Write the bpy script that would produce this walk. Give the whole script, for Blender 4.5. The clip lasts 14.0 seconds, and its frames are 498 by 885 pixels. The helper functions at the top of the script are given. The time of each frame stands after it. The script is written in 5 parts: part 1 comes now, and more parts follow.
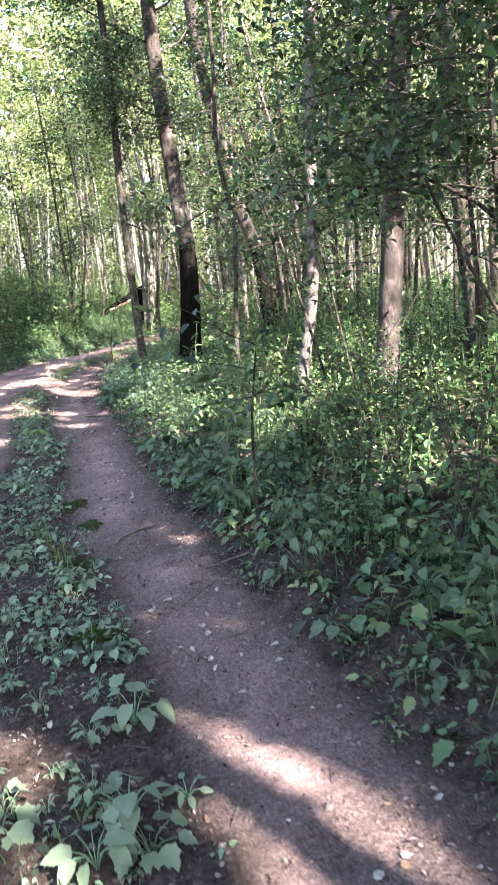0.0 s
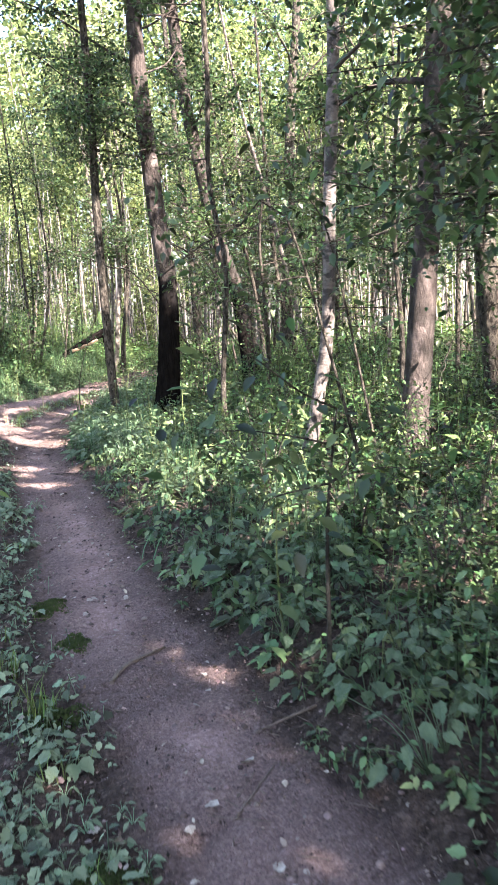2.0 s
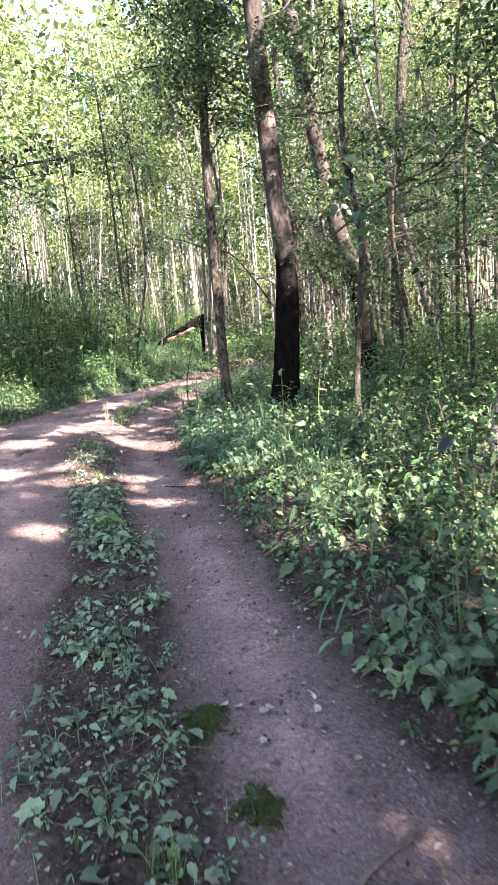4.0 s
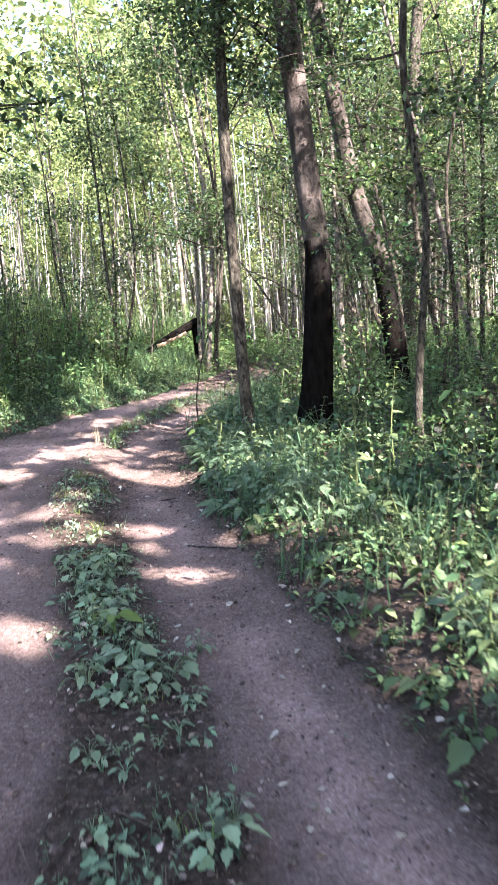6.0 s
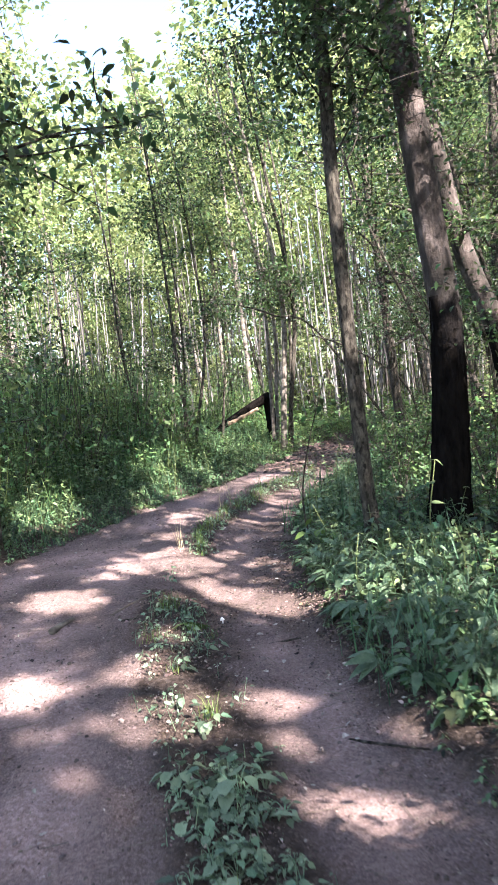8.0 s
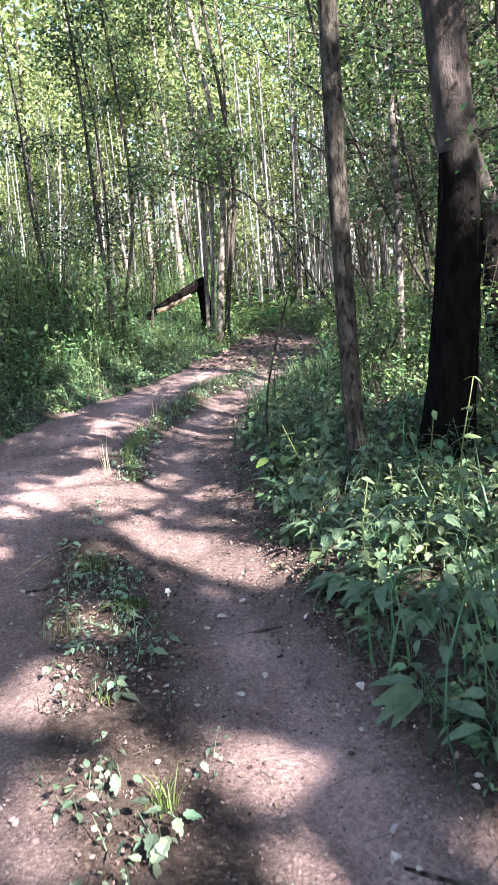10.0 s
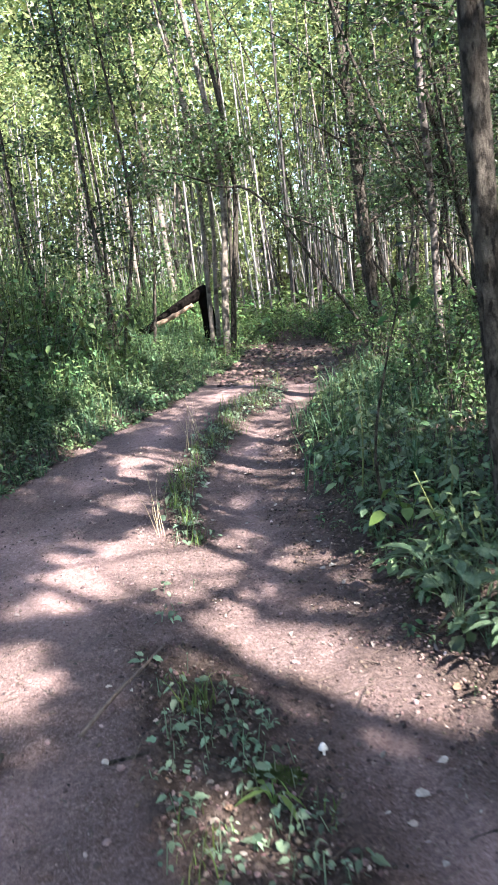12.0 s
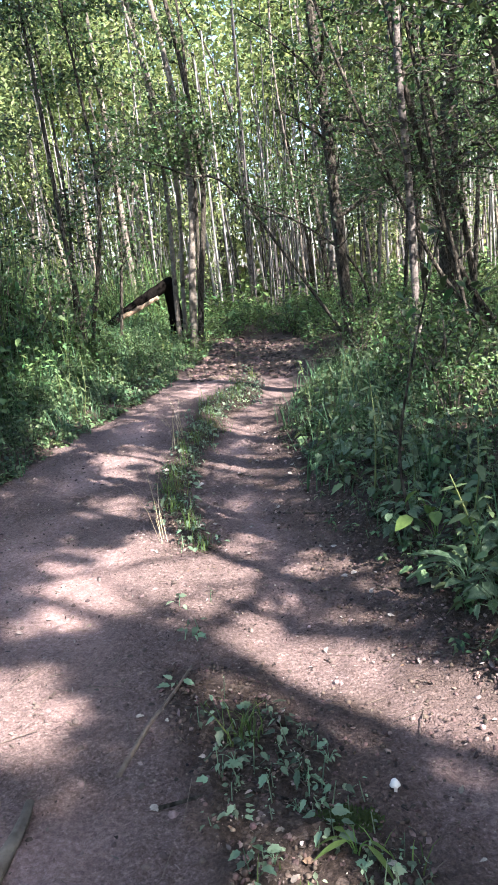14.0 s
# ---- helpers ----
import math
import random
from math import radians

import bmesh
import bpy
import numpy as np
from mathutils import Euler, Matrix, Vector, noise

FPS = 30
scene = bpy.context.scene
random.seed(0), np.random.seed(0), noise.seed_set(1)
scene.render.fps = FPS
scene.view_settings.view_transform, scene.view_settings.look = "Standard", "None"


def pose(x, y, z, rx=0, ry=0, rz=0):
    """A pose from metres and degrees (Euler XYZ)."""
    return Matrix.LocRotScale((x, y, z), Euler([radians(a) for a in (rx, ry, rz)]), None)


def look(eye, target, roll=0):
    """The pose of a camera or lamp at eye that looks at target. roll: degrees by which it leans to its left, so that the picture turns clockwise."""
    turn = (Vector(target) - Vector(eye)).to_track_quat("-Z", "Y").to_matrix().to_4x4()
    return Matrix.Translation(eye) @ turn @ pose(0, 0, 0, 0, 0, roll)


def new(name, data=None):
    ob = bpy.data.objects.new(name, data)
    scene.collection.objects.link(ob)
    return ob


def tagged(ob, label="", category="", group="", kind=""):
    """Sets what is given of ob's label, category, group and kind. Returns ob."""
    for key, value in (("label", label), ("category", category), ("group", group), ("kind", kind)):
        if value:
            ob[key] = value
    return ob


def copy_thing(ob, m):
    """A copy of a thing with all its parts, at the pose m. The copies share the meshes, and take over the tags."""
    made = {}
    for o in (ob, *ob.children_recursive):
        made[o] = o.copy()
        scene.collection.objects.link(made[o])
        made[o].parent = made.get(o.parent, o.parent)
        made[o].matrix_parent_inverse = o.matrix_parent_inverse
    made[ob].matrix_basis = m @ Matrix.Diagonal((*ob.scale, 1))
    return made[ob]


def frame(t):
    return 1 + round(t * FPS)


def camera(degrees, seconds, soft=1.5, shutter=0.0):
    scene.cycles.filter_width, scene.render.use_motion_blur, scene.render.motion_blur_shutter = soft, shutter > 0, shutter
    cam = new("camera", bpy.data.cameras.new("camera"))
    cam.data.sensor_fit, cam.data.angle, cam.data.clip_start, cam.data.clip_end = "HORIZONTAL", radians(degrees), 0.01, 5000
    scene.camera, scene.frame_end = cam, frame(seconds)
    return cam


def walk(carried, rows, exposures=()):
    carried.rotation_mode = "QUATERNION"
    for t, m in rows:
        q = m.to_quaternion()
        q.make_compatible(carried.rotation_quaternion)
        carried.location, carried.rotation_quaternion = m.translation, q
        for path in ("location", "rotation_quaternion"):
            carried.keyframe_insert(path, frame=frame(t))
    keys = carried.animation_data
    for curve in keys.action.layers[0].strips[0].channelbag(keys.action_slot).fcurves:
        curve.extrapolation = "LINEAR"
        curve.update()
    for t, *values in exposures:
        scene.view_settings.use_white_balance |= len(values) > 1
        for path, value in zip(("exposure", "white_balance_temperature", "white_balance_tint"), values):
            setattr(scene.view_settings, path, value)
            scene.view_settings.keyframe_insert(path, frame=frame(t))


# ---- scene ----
cam = camera(35.3, 14.0, soft=1.0, shutter=0.45)
PATH = [
    (0, (0.007, -0.056, 1.51), (0.039, 1.9, 1.094), -5.3),
    (0.5, (-0.145, 0.228, 1.498), (-0.061, 2.189, 1.112), -5.3),
    (1, (-0.262, 0.586, 1.517), (-0.24, 2.553, 1.153), -4.8),
    (1.5, (-0.361, 0.897, 1.534), (-0.275, 2.87, 1.218), -3.3),
    (2, (-0.402, 1.276, 1.493), (-0.24, 3.244, 1.181), -3.2),
    (2.5, (-0.498, 1.644, 1.537), (-0.392, 3.616, 1.223), -3.3),
    (3, (-0.664, 2.015, 1.481), (-0.633, 3.988, 1.154), -3.8),
    (3.5, (-0.778, 2.337, 1.465), (-0.791, 4.309, 1.134), -4.0),
    (4, (-0.892, 2.769, 1.475), (-0.944, 4.74, 1.144), -4.3),
    (4.2, (-0.939, 2.904, 1.461), (-0.995, 4.875, 1.129), -4.2),
    (6.3, (-1.491, 4.984, 1.434), (-1.483, 6.96, 1.124), -4.2),
    (6.5, (-1.539, 5.176, 1.456), (-1.541, 7.153, 1.153), -4.4),
    (7, (-1.722, 5.523, 1.46), (-1.719, 7.504, 1.185), -4.3),
    (7.5, (-1.851, 5.901, 1.46), (-1.921, 7.894, 1.3), -5.4),
    (8, (-1.95, 6.29, 1.534), (-2.071, 8.283, 1.406), -6.4),
    (8.2, (-2.009, 6.479, 1.513), (-2.052, 8.467, 1.297), -5.7),
    (10.3, (-2.24, 8.043, 1.518), (-2.189, 9.994, 1.079), -4.7),
    (10.5, (-2.266, 8.133, 1.527), (-2.23, 10.082, 1.08), -5.3),
    (11, (-2.434, 8.564, 1.54), (-2.404, 10.514, 1.097), -5.6),
    (11.5, (-2.654, 8.912, 1.564), (-2.592, 10.864, 1.133), -6.6),
    (12, (-2.821, 9.254, 1.55), (-2.722, 11.208, 1.135), -7.4),
    (12.5, (-2.991, 9.485, 1.571), (-2.85, 11.438, 1.165), -7.8),
    (13, (-3.143, 9.551, 1.57), (-2.962, 11.5, 1.16), -7.5),
    (13.5, (-3.153, 9.553, 1.571), (-2.945, 11.496, 1.143), -7.0),
    (14, (-3.136, 9.563, 1.566), (-2.914, 11.5, 1.121), -6.8),
]
EXPOSURES = [(0, 4.05, 6350, 15), (2.5, 3.98, 6450, 17), (4.2, 3.98, 6450, 17), (6.3, 3.85, 6250, 14.5), (8.2, 3.55, 6150, 13.5), (10.3, 3.63, 6050, 13), (14, 3.33, 6050, 12)]
walk(cam, [(t, look(eye, target, roll)) for t, eye, target, roll in PATH], exposures=EXPOSURES)

# ---- sky and sun: morning sun from behind, over the right shoulder ----
SUN_AZ, SUN_EL = radians(141.5), radians(41.0)      # azimuth clockwise from +y
SUN = Vector((math.sin(SUN_AZ) * math.cos(SUN_EL), math.cos(SUN_AZ) * math.cos(SUN_EL), math.sin(SUN_EL)))
world = bpy.data.worlds.new("forest_sky")
scene.world = world
world.use_nodes = True
wn = world.node_tree.nodes
sky = wn.new("ShaderNodeTexSky")
sky.sky_type, sky.sun_disc = "NISHITA", False
sky.sun_elevation, sky.sun_rotation = SUN_EL, SUN_AZ
sky.air_density, sky.dust_density = 1.0, 1.6
wn["Background"].inputs["Strength"].default_value = 0.067
world.node_tree.links.new(sky.outputs[0], wn["Background"].inputs["Color"])
sun = new("sun", bpy.data.lights.new("sun", "SUN"))
sun.data.energy, sun.data.angle, sun.data.color = 3.7, radians(0.53), (1.0, 0.91, 0.83)
sun.matrix_world = look((0, 0, 40), Vector((0, 0, 40)) - SUN)


# ---- materials ----
def material(name, colours, scale, rough=0.8, bump=0.3, bump_scale=None, stretch=(1, 1, 1), island=0.0, thin=0.0,
             gloss=0.3, coords="Object", detail=6.0, spots=None, relief=0.02, foot=None):
    """Noise between colours; island: variation from leaf to leaf; thin: share of light let through; spots: (colour,
    scale, from, to); foot: (colour, height), the trunk's colour below that height.
    """
    m = bpy.data.materials.new(name)
    m.use_nodes = True
    nt = m.node_tree
    n, l = nt.nodes, nt.links
    p = n["Principled BSDF"]
    out = n["Material Output"]
    tc, mp = n.new("ShaderNodeTexCoord"), n.new("ShaderNodeMapping")
    mp.inputs["Scale"].default_value = stretch
    l.new(tc.outputs[coords], mp.inputs["Vector"])
    nz = n.new("ShaderNodeTexNoise")
    nz.inputs["Scale"].default_value, nz.inputs["Detail"].default_value = scale, detail
    nz.inputs["Roughness"].default_value = 0.65
    l.new(mp.outputs[0], nz.inputs["Vector"])
    ramp = n.new("ShaderNodeValToRGB")
    els = ramp.color_ramp.elements
    while len(els) < len(colours):
        els.new(0.5)
    for k, c in enumerate(colours):
        els[k].position = 0.28 + 0.44 * k / max(1, len(colours) - 1)
        els[k].color = (*c, 1)
    l.new(nz.outputs["Fac"], ramp.inputs[0])
    col = ramp.outputs[0]
    if spots:
        c, sc, lo, hi = spots
        n2 = n.new("ShaderNodeTexNoise")
        n2.inputs["Scale"].default_value, n2.inputs["Detail"].default_value = sc, 3.0
        l.new(mp.outputs[0], n2.inputs["Vector"])
        mr = n.new("ShaderNodeMapRange")
        mr.inputs["From Min"].default_value, mr.inputs["From Max"].default_value = lo, hi
        l.new(n2.outputs["Fac"], mr.inputs[0])
        mx = n.new("ShaderNodeMix")
        mx.data_type = "RGBA"
        l.new(mr.outputs[0], mx.inputs[0])
        l.new(col, mx.inputs[6])
        mx.inputs[7].default_value = (*c, 1)
        col = mx.outputs[2]
    # Swaps in the foot colour below a ragged edge at the given height.
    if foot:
        sep, jag, edge, foot_edge = n.new("ShaderNodeSeparateXYZ"), n.new("ShaderNodeTexNoise"), n.new("ShaderNodeMath"), n.new("ShaderNodeMapRange")
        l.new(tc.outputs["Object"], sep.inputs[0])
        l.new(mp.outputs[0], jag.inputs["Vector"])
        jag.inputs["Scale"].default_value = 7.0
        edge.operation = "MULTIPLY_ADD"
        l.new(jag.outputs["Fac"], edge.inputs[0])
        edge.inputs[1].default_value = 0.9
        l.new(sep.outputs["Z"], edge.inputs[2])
        l.new(edge.outputs[0], foot_edge.inputs[0])
        foot_edge.inputs["From Min"].default_value, foot_edge.inputs["From Max"].default_value = foot[1] + 0.38, foot[1] + 0.52
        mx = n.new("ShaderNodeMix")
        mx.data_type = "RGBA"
        l.new(foot_edge.outputs[0], mx.inputs[0])
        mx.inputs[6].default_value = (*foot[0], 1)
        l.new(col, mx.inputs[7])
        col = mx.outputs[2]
    if island:
        geo, hsv = n.new("ShaderNodeNewGeometry"), n.new("ShaderNodeHueSaturation")
        v1, v2 = n.new("ShaderNodeMapRange"), n.new("ShaderNodeMapRange")
        v1.inputs["To Min"].default_value, v1.inputs["To Max"].default_value = 1 - island, 1 + island
        v2.inputs["To Min"].default_value, v2.inputs["To Max"].default_value = 0.5 - 0.055 * island, 0.5 + 0.04 * island
        l.new(geo.outputs["Random Per Island"], v1.inputs[0])
        mul = n.new("ShaderNodeMath")
        mul.operation = "MULTIPLY"
        mul.inputs[1].default_value = 7.31
        fr = n.new("ShaderNodeMath")
        fr.operation = "FRACT"
        l.new(geo.outputs["Random Per Island"], mul.inputs[0])
        l.new(mul.outputs[0], fr.inputs[0])
        l.new(fr.outputs[0], v2.inputs[0])
        l.new(v1.outputs[0], hsv.inputs["Value"])
        l.new(v2.outputs[0], hsv.inputs["Hue"])
        l.new(col, hsv.inputs["Color"])
        col = hsv.outputs[0]
    l.new(col, p.inputs["Base Color"])
    p.inputs["Roughness"].default_value = rough
    p.inputs["Specular IOR Level"].default_value = gloss
    if bump:
        b, n3 = n.new("ShaderNodeBump"), n.new("ShaderNodeTexNoise")
        n3.inputs["Scale"].default_value, n3.inputs["Detail"].default_value = bump_scale or scale * 4, 8.0
        n3.inputs["Roughness"].default_value = 0.7
        l.new(mp.outputs[0], n3.inputs["Vector"])
        l.new(n3.outputs["Fac"], b.inputs["Height"])
        b.inputs["Strength"].default_value, b.inputs["Distance"].default_value = bump, relief
        l.new(b.outputs[0], p.inputs["Normal"])
    if thin:
        tr, mix, br = n.new("ShaderNodeBsdfTranslucent"), n.new("ShaderNodeMixShader"), n.new("ShaderNodeHueSaturation")
        br.inputs["Value"].default_value, br.inputs["Saturation"].default_value, br.inputs["Hue"].default_value = 1.35, 1.05, 0.49
        l.new(col, br.inputs["Color"])
        l.new(br.outputs[0], tr.inputs["Color"])
        mix.inputs[0].default_value = thin
        l.new(p.outputs[0], mix.inputs[1])
        l.new(tr.outputs[0], mix.inputs[2])
        l.new(mix.outputs[0], out.inputs["Surface"])
    return m


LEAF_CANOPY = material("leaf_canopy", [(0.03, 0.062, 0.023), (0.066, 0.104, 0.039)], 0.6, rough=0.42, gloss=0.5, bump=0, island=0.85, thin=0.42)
# Paler leaves for the far wood: its hazy sunlight is in the colour.
LEAF_FAR_LIT = material("leaf_far_lit", [(0.115, 0.165, 0.06), (0.21, 0.245, 0.105)], 0.25, rough=0.5, gloss=0.4, bump=0, island=0.6, thin=0.48)
LEAF_SHRUB = material("leaf_shrub", [(0.036, 0.08, 0.029), (0.086, 0.132, 0.042)], 0.8, rough=0.52, gloss=0.28, bump=0, island=0.9, thin=0.25)
LEAF_FORB = material("leaf_forb", [(0.042, 0.08, 0.036), (0.092, 0.134, 0.055)], 1.2, rough=0.45, bump=0.3, bump_scale=60, island=0.92, thin=0.2, gloss=0.32)
LEAF_STRIP = material("leaf_strip", [(0.075, 0.128, 0.072), (0.16, 0.212, 0.132)], 5.0, rough=0.5, bump=0.5, bump_scale=40, island=0.75, thin=0.2, gloss=0.32)
LEAF_BURDOCK = material("leaf_broad", [(0.034, 0.074, 0.036), (0.066, 0.116, 0.058), (0.105, 0.158, 0.085)], 26.0, rough=0.38, bump=0.9, bump_scale=30, island=0.5, thin=0.25, gloss=0.6)
LEAF_BRIGHT = material("leaf_bright", [(0.07, 0.125, 0.03), (0.125, 0.185, 0.05)], 24.0, rough=0.45, bump=0.4, bump_scale=30, island=0.3, thin=0.35)
GRASS = material("grass_blade", [(0.06, 0.11, 0.025), (0.13, 0.18, 0.05)], 1.5, rough=0.5, bump=0, island=0.55, thin=0.3)
REED = material("reed_blade", [(0.035, 0.085, 0.04), (0.07, 0.13, 0.06)], 1.5, rough=0.5, bump=0, island=0.5, thin=0.3)
STRAW = material("dry_straw", [(0.32, 0.26, 0.15), (0.45, 0.38, 0.24)], 3.0, rough=0.8, bump=0, island=0.35)
STEM = material("green_stem", [(0.07, 0.10, 0.03), (0.12, 0.13, 0.05)], 8.0, rough=0.6, bump=0.2)
TWIG = material("twig_wood", [(0.03, 0.025, 0.02), (0.09, 0.07, 0.055)], 20.0, rough=0.85, bump=0.5)
STICK = material("bare_stick", [(0.08, 0.06, 0.046), (0.20, 0.155, 0.12)], 25.0, rough=0.85, bump=0.6, stretch=(1, 1, 1))
LITTER = material("leaf_litter", [(0.022, 0.015, 0.011), (0.085, 0.06, 0.047), (0.26, 0.2, 0.165)], 9.0, rough=0.7, bump=0, island=0.8)
LEAF_MOULD = material("leaf_mould", [(0.022, 0.014, 0.011), (0.06, 0.041, 0.032), (0.15, 0.105, 0.085)], 9.0, rough=0.75, bump=0, island=0.8)
DEAD_LEAF = material("fallen_leaf_skin", [(0.18, 0.15, 0.12), (0.46, 0.41, 0.35)], 30.0, rough=0.6, bump=0.5, bump_scale=50)
DEAD_BROWN = material("brown_leaf_skin", [(0.10, 0.058, 0.036), (0.22, 0.145, 0.09)], 30.0, rough=0.7, bump=0.5, bump_scale=50)
BARK_DARK = material("bark_dark", [(0.018, 0.015, 0.012), (0.058, 0.05, 0.04), (0.145, 0.127, 0.1)], 22.0, relief=0.05, gloss=0.08, rough=0.9, bump=1.0, bump_scale=34, stretch=(1, 1, 0.42), spots=((0.02, 0.017, 0.014), 34.0, 0.52, 0.62))
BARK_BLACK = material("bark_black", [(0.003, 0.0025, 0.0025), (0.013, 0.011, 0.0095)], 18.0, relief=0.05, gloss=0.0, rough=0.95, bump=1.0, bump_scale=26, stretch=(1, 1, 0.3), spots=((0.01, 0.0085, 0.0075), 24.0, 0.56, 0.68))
BARK_GREY = material("bark_grey", [(0.02, 0.016, 0.014), (0.062, 0.05, 0.044), (0.165, 0.132, 0.118)], 9.0, relief=0.05, gloss=0.08, rough=0.85, bump=0.8, bump_scale=26, stretch=(1, 1, 0.5),
                     spots=((0.035, 0.03, 0.026), 5.0, 0.48, 0.6))
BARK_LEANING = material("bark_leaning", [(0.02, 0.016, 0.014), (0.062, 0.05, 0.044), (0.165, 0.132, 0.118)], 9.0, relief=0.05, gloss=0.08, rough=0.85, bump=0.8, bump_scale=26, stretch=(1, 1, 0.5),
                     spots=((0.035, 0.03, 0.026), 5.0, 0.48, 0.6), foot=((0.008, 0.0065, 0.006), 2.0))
BARK_BIRCH = material("bark_birch", [(0.06, 0.048, 0.041), (0.15, 0.125, 0.108), (0.26, 0.22, 0.195)], 7.0, rough=0.7, bump=0.7, bump_scale=30, stretch=(1, 1, 1.7),
                      spots=((0.04, 0.032, 0.028), 7.0, 0.48, 0.58))
BARK_POLE = material("bark_pole", [(0.07, 0.06, 0.048), (0.15, 0.128, 0.105), (0.26, 0.225, 0.19)], 9.0, relief=0.05, gloss=0.08, rough=0.8, bump=0.6, bump_scale=30, stretch=(1, 1, 1.2),
                     spots=((0.05, 0.042, 0.035), 6.0, 0.56, 0.66))
BARK_STEMS = material("bark_stems", [(0.06, 0.054, 0.05), (0.22, 0.205, 0.19)], 0.6, rough=0.85, bump=0, island=0.9)
WOOD_TORN = material("torn_wood", [(0.16, 0.10, 0.065), (0.36, 0.26, 0.18)], 14.0, rough=0.8, bump=0.8, bump_scale=40, stretch=(4, 1, 1))
FUNGUS = material("pale_fungus", [(0.60, 0.56, 0.50), (0.72, 0.69, 0.63)], 20.0, rough=0.6, bump=0.3)
LITTER_PALE = material("pale_litter", [(0.09, 0.068, 0.053), (0.33, 0.28, 0.235)], 14.0, rough=0.65, bump=0, island=0.8)
CLOD = material("soil_clod", [(0.05, 0.037, 0.031), (0.14, 0.104, 0.09), (0.27, 0.205, 0.185)], 6.0, rough=0.95, bump=0.5, bump_scale=200, island=0.6)
MOSS = material("moss", [(0.035, 0.062, 0.015), (0.08, 0.11, 0.028)], 30.0, rough=0.95, bump=1.0, bump_scale=160)


def soil():
    m = bpy.data.materials.new("forest_soil")
    m.use_nodes = True
    nt = m.node_tree
    n, l = nt.nodes, nt.links
    p = n["Principled BSDF"]
    geo, at = n.new("ShaderNodeNewGeometry"), n.new("ShaderNodeAttribute")
    at.attribute_name = "trodden"

    def noise_at(scale, detail=8.0, rough=0.65):
        t = n.new("ShaderNodeTexNoise")
        t.inputs["Scale"].default_value, t.inputs["Detail"].default_value, t.inputs["Roughness"].default_value = scale, detail, rough
        l.new(geo.outputs["Position"], t.inputs["Vector"])
        return t.outputs["Fac"]

    def grains(scale):
        w = n.new("ShaderNodeVectorMath")
        w.operation = "MULTIPLY_ADD"
        t = n.new("ShaderNodeTexNoise")
        t.inputs["Scale"].default_value = scale * 0.6
        l.new(geo.outputs["Position"], t.inputs["Vector"])
        l.new(t.outputs["Color"], w.inputs[0])
        w.inputs[1].default_value = (0.9 / scale,) * 3
        l.new(geo.outputs["Position"], w.inputs[2])
        v = n.new("ShaderNodeTexVoronoi")
        v.inputs["Scale"].default_value = scale
        l.new(w.outputs[0], v.inputs["Vector"])
        sep = n.new("ShaderNodeSeparateColor")
        l.new(v.outputs["Color"], sep.inputs[0])
        return sep.outputs[0], v.outputs["Distance"]

    def ramp(fac, *stops):
        r = n.new("ShaderNodeValToRGB")
        while len(r.color_ramp.elements) < len(stops):
            r.color_ramp.elements.new(0.5)
        for e, (pos, c) in zip(r.color_ramp.elements, stops):
            e.position, e.color = pos, (*c, 1)
        l.new(fac, r.inputs[0])
        return r.outputs[0]

    def mix(fac, a, b):
        x = n.new("ShaderNodeMix")
        x.data_type = "RGBA"
        if isinstance(fac, float):
            x.inputs[0].default_value = fac
        else:
            l.new(fac, x.inputs[0])
        l.new(a, x.inputs[6])
        l.new(b, x.inputs[7])
        return x.outputs[2]

    packed = ramp(noise_at(2.2), (0.3, (0.15, 0.096, 0.084)), (0.52, (0.24, 0.158, 0.143)), (0.72, (0.305, 0.212, 0.194)))
    crumbs = ramp(noise_at(46.0, 4.0, 0.8), (0.38, (0.042, 0.029, 0.025)), (0.53, (0.21, 0.146, 0.133)), (0.68, (0.48, 0.365, 0.335)))
    lumps, lump_height = grains(48.0)
    specks, speck_height = grains(105.0)
    # Dark leaf mould, its colour deepened further for the shade under the plants.
    humus = mix(0.22, ramp(noise_at(38.0, 7.0, 0.85), (0.36, (0.014, 0.01, 0.008)), (0.54, (0.055, 0.039, 0.03)), (0.7, (0.16, 0.118, 0.096))),
                ramp(lumps, (0.0, (0.012, 0.009, 0.007)), (0.55, (0.05, 0.036, 0.028)), (0.85, (0.11, 0.08, 0.064)), (1.0, (0.25, 0.195, 0.165))))
    grit = ramp(specks, (0.0, (0.06, 0.042, 0.037)), (0.4, (0.20, 0.142, 0.128)), (0.8, (0.30, 0.222, 0.205)), (1.0, (0.50, 0.40, 0.37)))
    mottle = ramp(noise_at(7.0, 5.0, 0.7), (0.38, (0.055, 0.037, 0.032)), (0.53, (0.205, 0.137, 0.122)), (0.66, (0.325, 0.228, 0.208)))
    path = mix(0.5, mix(0.4, mix(0.6, packed, mottle), crumbs), mix(0.6, grit, crumbs))
    edge = n.new("ShaderNodeMath")
    edge.operation = "MULTIPLY_ADD"
    l.new(noise_at(5.0, 6.0), edge.inputs[0])
    edge.inputs[1].default_value = 0.9
    edge.inputs[2].default_value = -0.45
    add = n.new("ShaderNodeMath")
    add.operation = "ADD"
    l.new(edge.outputs[0], add.inputs[0])
    l.new(at.outputs["Fac"], add.inputs[1])
    add.use_clamp = True
    worn, wet = n.new("ShaderNodeAttribute"), n.new("ShaderNodeAttribute")
    worn.attribute_name, wet.attribute_name = "worn", "wet"

    def toned(colour, value):
        h = n.new("ShaderNodeHueSaturation")
        h.inputs["Value"].default_value = value
        l.new(colour, h.inputs["Color"])
        return h.outputs[0]

